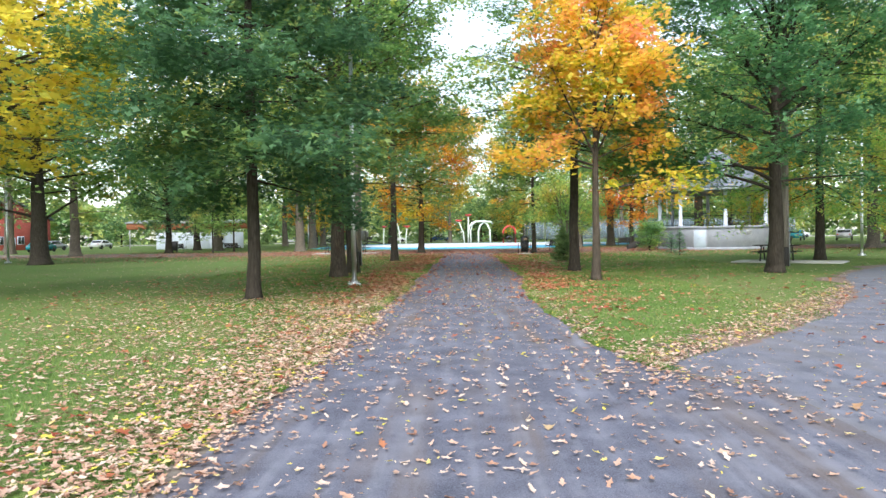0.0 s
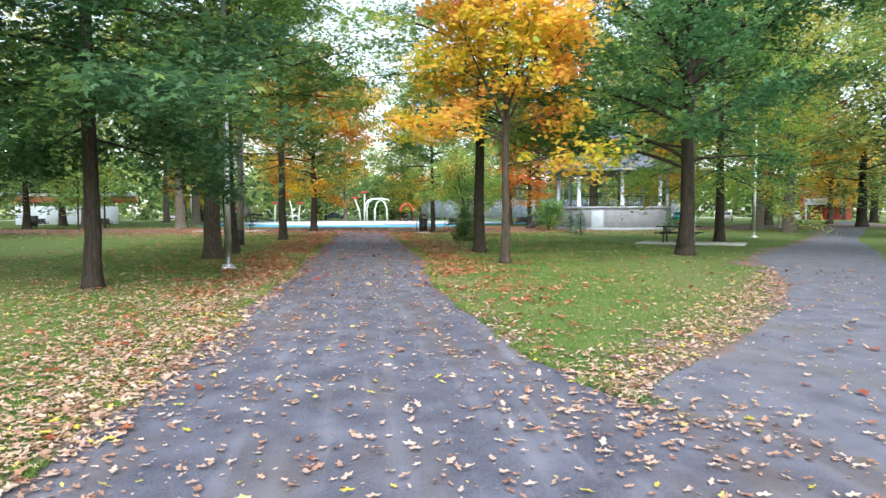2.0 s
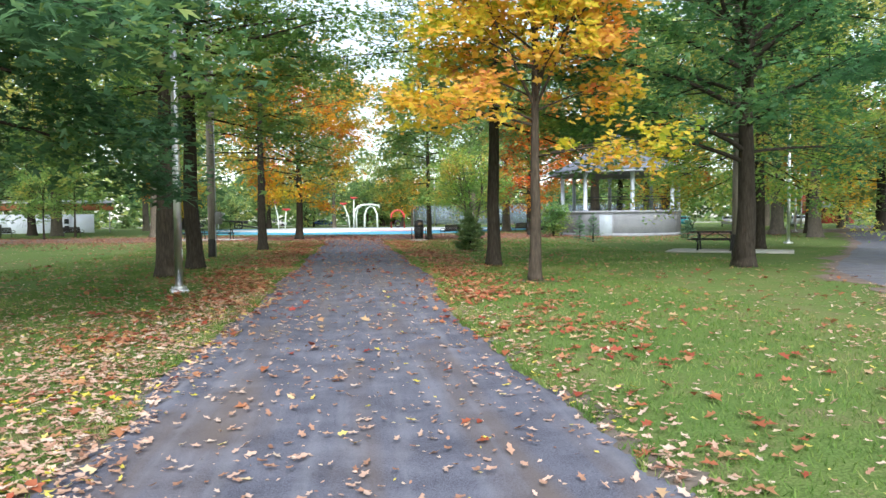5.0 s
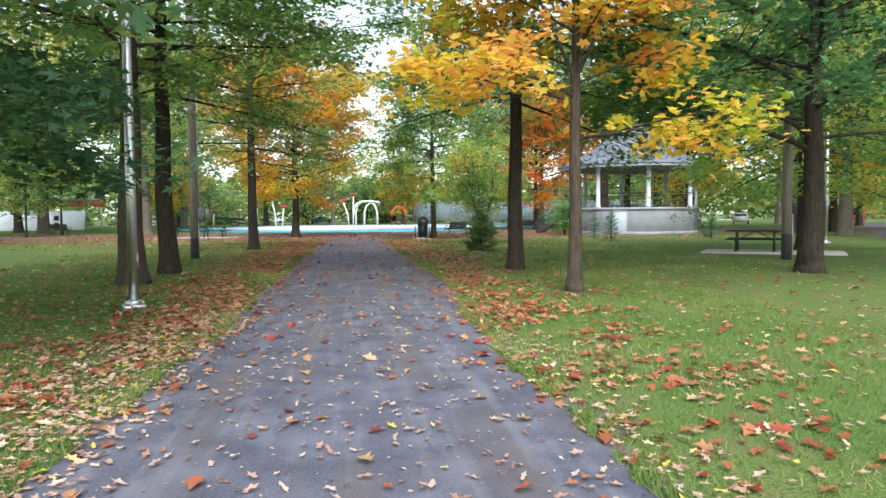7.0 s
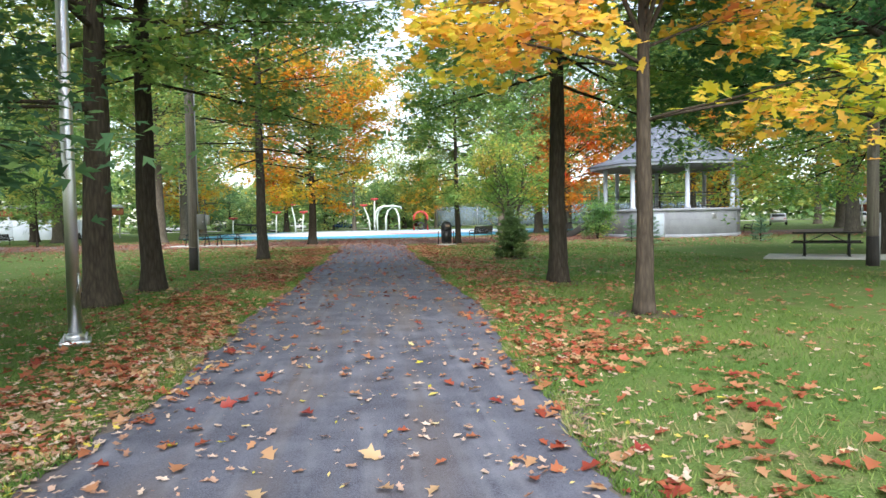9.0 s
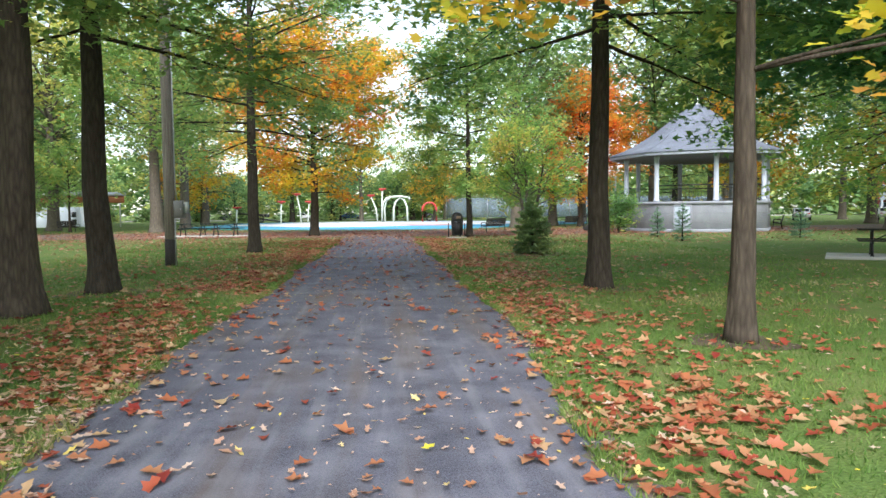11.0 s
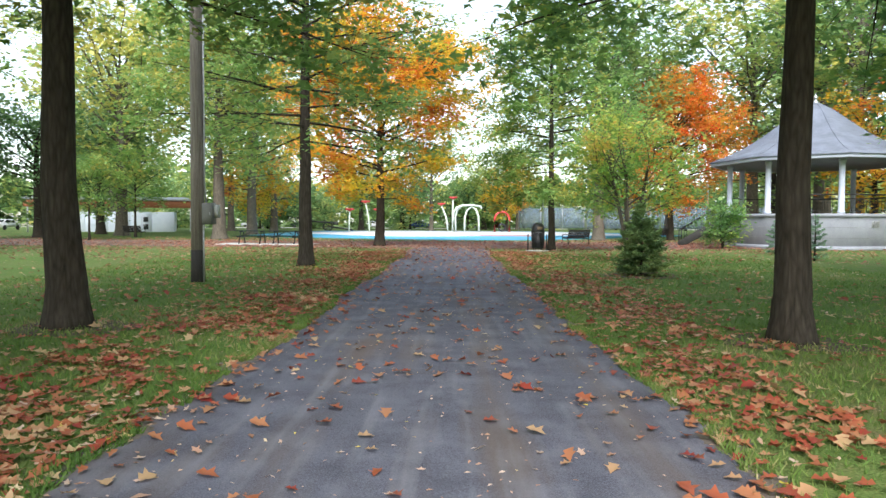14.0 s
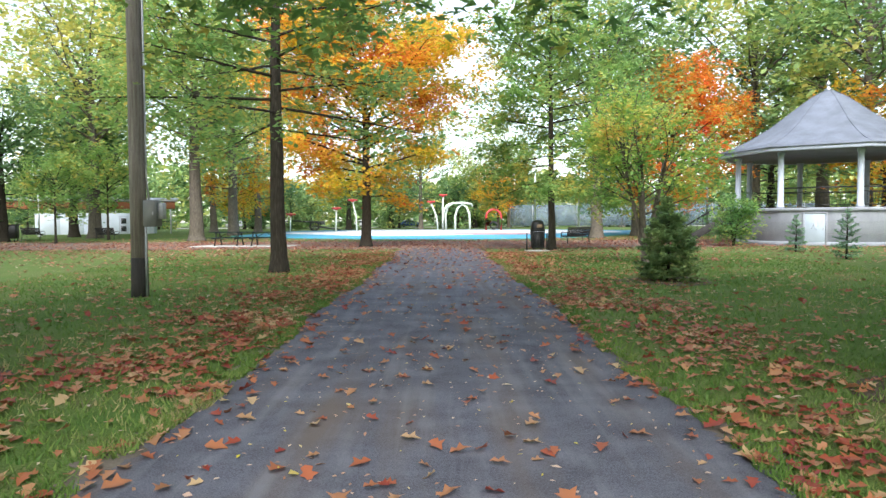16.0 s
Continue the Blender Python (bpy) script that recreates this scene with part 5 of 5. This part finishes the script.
FAR = [
    (1, 16.6, 79.0, 1.0), (0, 30.0, 47.5, 0.9), (1, 31.9, 54.5, 1.0), (0, 43.0, 52.0, 1.0), (2, 47.0, 62.0, 1.1), (3, 54.0, 76.0, 1.1), (0, 44.5, 73.0, 1.0), (0, 31.0, 71.0, 1.1), (0, 27.0, 80.0, 1.25), (1, 35.0, 84.0, 1.3), (3, 29.5, 66.5, 0.9),
    (0, 58.0, 96.0, 1.0), (2, 66.0, 84.0, 1.1), (3, 80.0, 108.0, 0.9), (1, 24.0, 94.0, 1.0), (2, 38.0, 100.0, 1.2), (0, 50.0, 110.0, 1.2), (0, 31.0, 33.0, 0.9), (2, 34.0, 30.0, 1.0), (0, 45.0, 40.0, 1.1), 
    (0, -40.0, 99.5, 1.3), (1, -29.5, 80.0, 1.2), (0, -22.0, 104.0, 1.0), (3, -27.0, 122.0, 1.0), (2, -14.0, 126.0, 1.0), (1, -30.0, 112.0, 1.1), (0, -52.0, 76.0, 1.1), (0, -60.0, 62.0, 1.1), (2, -52.0, 118.0, 1.2), (0, -66.0, 96.0, 1.1), (3, -21.5, 93.0, 0.8), (1, -46.0, 112.0, 1.0),
    (0, -38.0, 34.0, 1.0), (2, -50.0, 40.0, 1.1), (0, -19.5, 86.0, 1.1), (2, -31.0, 70.0, 0.8), (0, -41.0, 47.5, 0.9),
    (0, -3.0, 126.0, 0.8), (2, 6.0, 142.0, 1.1), (0, 12.5, 146.0, 0.9), (2, -9.0, 146.0, 1.1), (3, 9.0, 128.0, 0.85), (4, -34.0, 140.0, 1.2), (0, 32.0, 142.0, 1.1), (0, 70.0, 66.0, 1.1), 
    # first three stand out of view, added to close off the sky light
    (2, 16.0, -18.0, 1.1), (0, 20.0, 4.0, 1.0), (0, -20.0, 4.0, 0.9), (0, -24.0, 24.0, 1.0), 
]
for k, (p, x, y, s) in enumerate(FAR):
    copy_thing(proto[p], pose(x, y, 0, 0, 0, 47 * k) @ Matrix.Diagonal((s, s, s * (0.92 + 0.05 * (k % 4)), 1)))
for k in range(12):
    copy_thing(proto[4], pose(-74 + 13 * k + 2 * math.sin(k * 2.7), 144 + 4 * math.sin(k * 1.9), 0, 0, 0, 63 * k) @ Matrix.Diagonal((1.0, 1.0, 0.8 + 0.15 * (k % 4), 1)))


def far_woods(n, seed):
    """The tree line that closes the view all round: many leaf clumps, with an uneven top."""
    r = np.random.default_rng(seed)
    a = r.uniform(0, 2 * np.pi, n)
    front = r.random(n) < 0.6
    a = np.where(front, np.pi / 2 + r.uniform(-0.75, 0.75, n), a)
    rad = r.uniform(168, 186, n)
    top = np.array([11 + 7 * noise.noise(Vector((8 * math.cos(q), 8 * math.sin(q), 1.0))) + 3.5 * noise.noise(Vector((40 * math.cos(q), 40 * math.sin(q), 2.0))) for q in a])
    z = top * r.beta(1.6, 1.25, n)
    c = np.stack([rad * np.cos(a), 10 + rad * np.sin(a), z], 1)
    tagged(new("far_woods", leaf_mesh("far_woods", c, r.uniform(0.9, 2.1, n), LEAF_BROAD, LEAF_FAR, r, 0.7)), "distant line of green and yellow trees", "woods", kind="stuff")


far_woods(54000, 91)
hedge = make_conifer("shrub", "dense dark hedge shrub at the park's far side", (-24.0, 134.0), 2.6, 2.2, 1500, LEAF_SPRUCE, 61, 0.1, 0.5, 5, 0.5)
for k in range(16):
    copy_thing(hedge, pose(-60 + 8.5 * k + 1.5 * math.sin(k * 3), 148 + 2 * math.sin(k * 2.2), 0, 0, 0, 50 * k))


# ---- fallen leaves and grass ----
LEAF_MAPLE_DRY = (LEAF_LOBED[0] * np.array([1.0, 1.0, 2.0]) + np.array([0, 0, 0.10]), LEAF_LOBED[1])

def on_path(x, y):
    return path_left(y) < x < path_right(y) if y > 6.6 else path_left(y) < x < 8.9


def scatter(n, box, density, seed):
    """Places in the box x0, y0, x1, y1 kept with a chance of density(x, y)."""
    r = np.random.default_rng(seed)
    p = np.stack([r.uniform(box[0], box[2], n), r.uniform(box[1], box[3], n)], 1)
    keep = [r.random() < density(x, y) for x, y in p]
    return p[keep], r


def edge_band(x, y, width):
    """How near a place is to the path's edges: 1 on them, falling off over the width."""
    d = min(abs(x - path_left(y)), abs(x - path_right(y)))
    return math.exp(-(d / width) ** 2)


def drift(x, y, s=0.8):
    return 0.5 + 0.5 * noise.noise(Vector((x * s, y * s, 3.0)))


def lay(name, label, p, r, size, template, material, z=0.012, flat=0.28):
    c = np.concatenate([p, np.full((len(p), 1), z)], 1)
    c[:, 2] += r.uniform(0, 0.02, len(p))
    s = size * r.uniform(0.6, 1.3, len(p))
    tagged(new(name, leaf_mesh(name, c, s, template, material, r, flat)), label, "fallen leaves", kind="stuff")


def pale_density(x, y):
    tip = 0.34 * math.exp(-((x - 2.0) / 0.8) ** 2 - ((y - 6.9) / 0.8) ** 2) * (0.4 + drift(x, y))
    return min(1.0, tip + pale_cover(x, y))


def pale_cover(x, y):
    fade = 1 / (1 + math.exp((y - 17) / 2.5)) / (1 + math.exp(-(y + 3) / 0.8))
    if on_path(x, y):
        heap = 0.9 * math.exp(-((x - path_left(y)) / 0.28) ** 2)
        return fade * (0.062 + heap * 0.5)
    if on_branch(x, y):
        return 0.02 * fade
    if x < 0:
        near = math.exp(-((x - path_left(y)) / (0.9 + 0.6 * drift(x, y))) ** 2)
        return fade * (0.26 + 1.0 * near) * (0.3 + 1.1 * drift(x, y)) * math.exp(-max(0, -x - 5) / 4)
    far_out = 1 / (1 + math.exp((x - 10.5) / 0.5))
    edge = 1.3 * math.exp(-((x - path_right(y)) / 0.45) ** 2) + 2.0 * math.exp(-((y - 1.26 * x - 4.9) / 0.9) ** 2)
    return far_out * fade * (0.04 + 0.3 * edge) * (0.4 + drift(x, y))


p, r = scatter(480000, (-19, -6, 12, 24), pale_density, 71)
lay("fallen_pale_leaves", "pale tan and cream fallen leaves", p, r, 0.074, LEAF_CRUMPLED, FALLEN_PALE, 0.02)


def crumb_density(x, y):
    return (0.5 if on_path(x, y) or on_branch(x, y) else 0.15) * (0.3 + drift(x, y, 0.9))


p, r = scatter(26000, (-5, 1.5, 9, 34), crumb_density, 75)
lay("leaf_crumbs", "crumbled bits of pale dry leaves", p, r, 0.034, LEAF_DIAMOND, FALLEN_PALE, 0.014, 0.3)


def maple_density(x, y):
    rise = 1 / (1 + math.exp(-(y - 14.5) / 2.0))
    if on_path(x, y):
        return (0.04 + 0.09 * max(0, drift(x, y, 1.3) - 0.45) + 0.22 * edge_band(x, y, 0.3)) * max(rise, 0.035)
    if on_branch(x, y):
        return 0.01
    d = path_left(y) - x if x < 0 else x - path_right(y)
    band = math.exp(-((d - 0.7) / 1.2) ** 2)
    return (1.35 if x < 0 else 1.0) * max(rise, 0.04) * (0.05 + 0.9 * band * max(0.0, drift(x, y, 0.7) * 2.4 - 0.65)) * math.exp(-max(0, d - 4) / 5)


p, r = scatter(150000, (-12, 3, 12, 50), maple_density, 72)
lay("fallen_maple_leaves", "orange and rust fallen maple leaves", p, r, 0.118, LEAF_MAPLE_DRY, FALLEN_MAPLE, 0.014, 0.25)


def red_density(x, y):
    if y < 50 and on_path(x, y):
        return 0.12
    band = math.exp(-((y - 60) / 8.5) ** 2)
    return (0.15 + 0.85 * band) * (0.35 + 0.9 * drift(x, y, 0.35)) * math.exp(-max(0, abs(x) - 14) / 14)


p, r = scatter(95000, (-45, 42, 32, 76), red_density, 73)
lay("fallen_red_leaves", "reddish brown leaf carpet over the cross path", p, r, 0.17, LEAF_DIAMOND, FALLEN_RED, 0.02, 0.3)


for x, y in ((2.6, 32.0), (2.65, 29.9)):
    r = np.random.default_rng(int(y))
    c = np.stack([x + r.normal(0, 0.05, 9), y + r.normal(0, 0.05, 9), r.uniform(0.02, 0.16, 9)], 1)
    tagged(new("leaf_clump", leaf_mesh("leaf_clump", c, r.uniform(0.09, 0.14, 9), LEAF_MAPLE_DRY, FALLEN_MAPLE, r, 0.9)), "small upright clump of rust maple leaves in the grass", "leaf clump")


def light_density(x, y):
    if on_path(x, y):
        return 0.10
    if on_branch(x, y):
        return 0.02
    return 0.5 * drift(x, y, 0.4) * math.exp(-max(0, abs(x) - 8) / 10)


p, r = scatter(26000, (-30, 14, 26, 56), light_density, 74)
lay("scattered_pale_leaves", "small pale leaves strewn over the lawn", p, r, 0.085, LEAF_DIAMOND, FALLEN_PALE, 0.014, 0.3)


def grass(n, box, seed, tall, wide, name):
    def lawn(x, y):
        if on_path(x, y) or on_branch(x, y) or y > 54:
            return 0.0
        return 0.45 + 0.55 * drift(x, y, 1.5)
    p, r = scatter(n, box, lawn, seed)
    k = len(p)
    a, h, w = r.uniform(0, 2 * np.pi, k), tall * r.uniform(0.5, 1.3, k), wide * r.uniform(0.7, 1.3, k)
    dx, dy = np.cos(a) * w, np.sin(a) * w
    lx, ly = r.normal(0, 0.5, k) * h, r.normal(0, 0.5, k) * h
    v = np.stack([np.stack([p[:, 0] - dx, p[:, 1] - dy, np.zeros(k)], 1), np.stack([p[:, 0] + dx, p[:, 1] + dy, np.zeros(k)], 1), np.stack([p[:, 0] + lx, p[:, 1] + ly, h], 1)], 1)
    f = np.arange(3 * k).reshape(k, 3)
    tagged(new(name, mesh_from(name, v.reshape(-1, 3), f, GRASS_BLADES)), "short green lawn grass beside the path", "grass", kind="stuff")


grass(200000, (-6.5, 2.0, 6.5, 28.0), 81, 0.05, 0.005, "lawn_grass")
grass(90000, (-10, 24.0, 12, 48.0), 82, 0.06, 0.010, "lawn_grass_further")


def edge_grass(n, seed):
    """Longer tufts that hang over the path's two edges."""
    r = np.random.default_rng(seed)
    y = r.uniform(2, 46, n)
    left = r.random(n) < 0.5
    left |= y < 7.2
    x = np.array([path_left(a) - abs(r.normal(0, 0.12)) + 0.03 if s else path_right(a) + abs(r.normal(0, 0.12)) - 0.03 for a, s in zip(y, left)])
    keep = np.array([drift(a, b, 2.0) > (0.72 if b < 11 and a < 0 else 0.42) for a, b in zip(x, y)])
    x, y = x[keep], y[keep]
    k = len(x)
    a, h, w = r.uniform(0, 2 * np.pi, k), 0.06 * r.uniform(0.5, 1.4, k), 0.006 * r.uniform(0.7, 1.3, k)
    z = np.full(k, 0.004)
    v = np.stack([np.stack([x - np.cos(a) * w, y - np.sin(a) * w, z], 1), np.stack([x + np.cos(a) * w, y + np.sin(a) * w, z], 1), np.stack([x + r.normal(0, 0.6, k) * h, y + r.normal(0, 0.6, k) * h, h], 1)], 1)
    tagged(new("edge_grass", mesh_from("edge_grass", v.reshape(-1, 3), np.arange(3 * k).reshape(k, 3), GRASS_BLADES)), "longer grass tufts along the path edges", "grass", kind="stuff")


edge_grass(60000, 83)
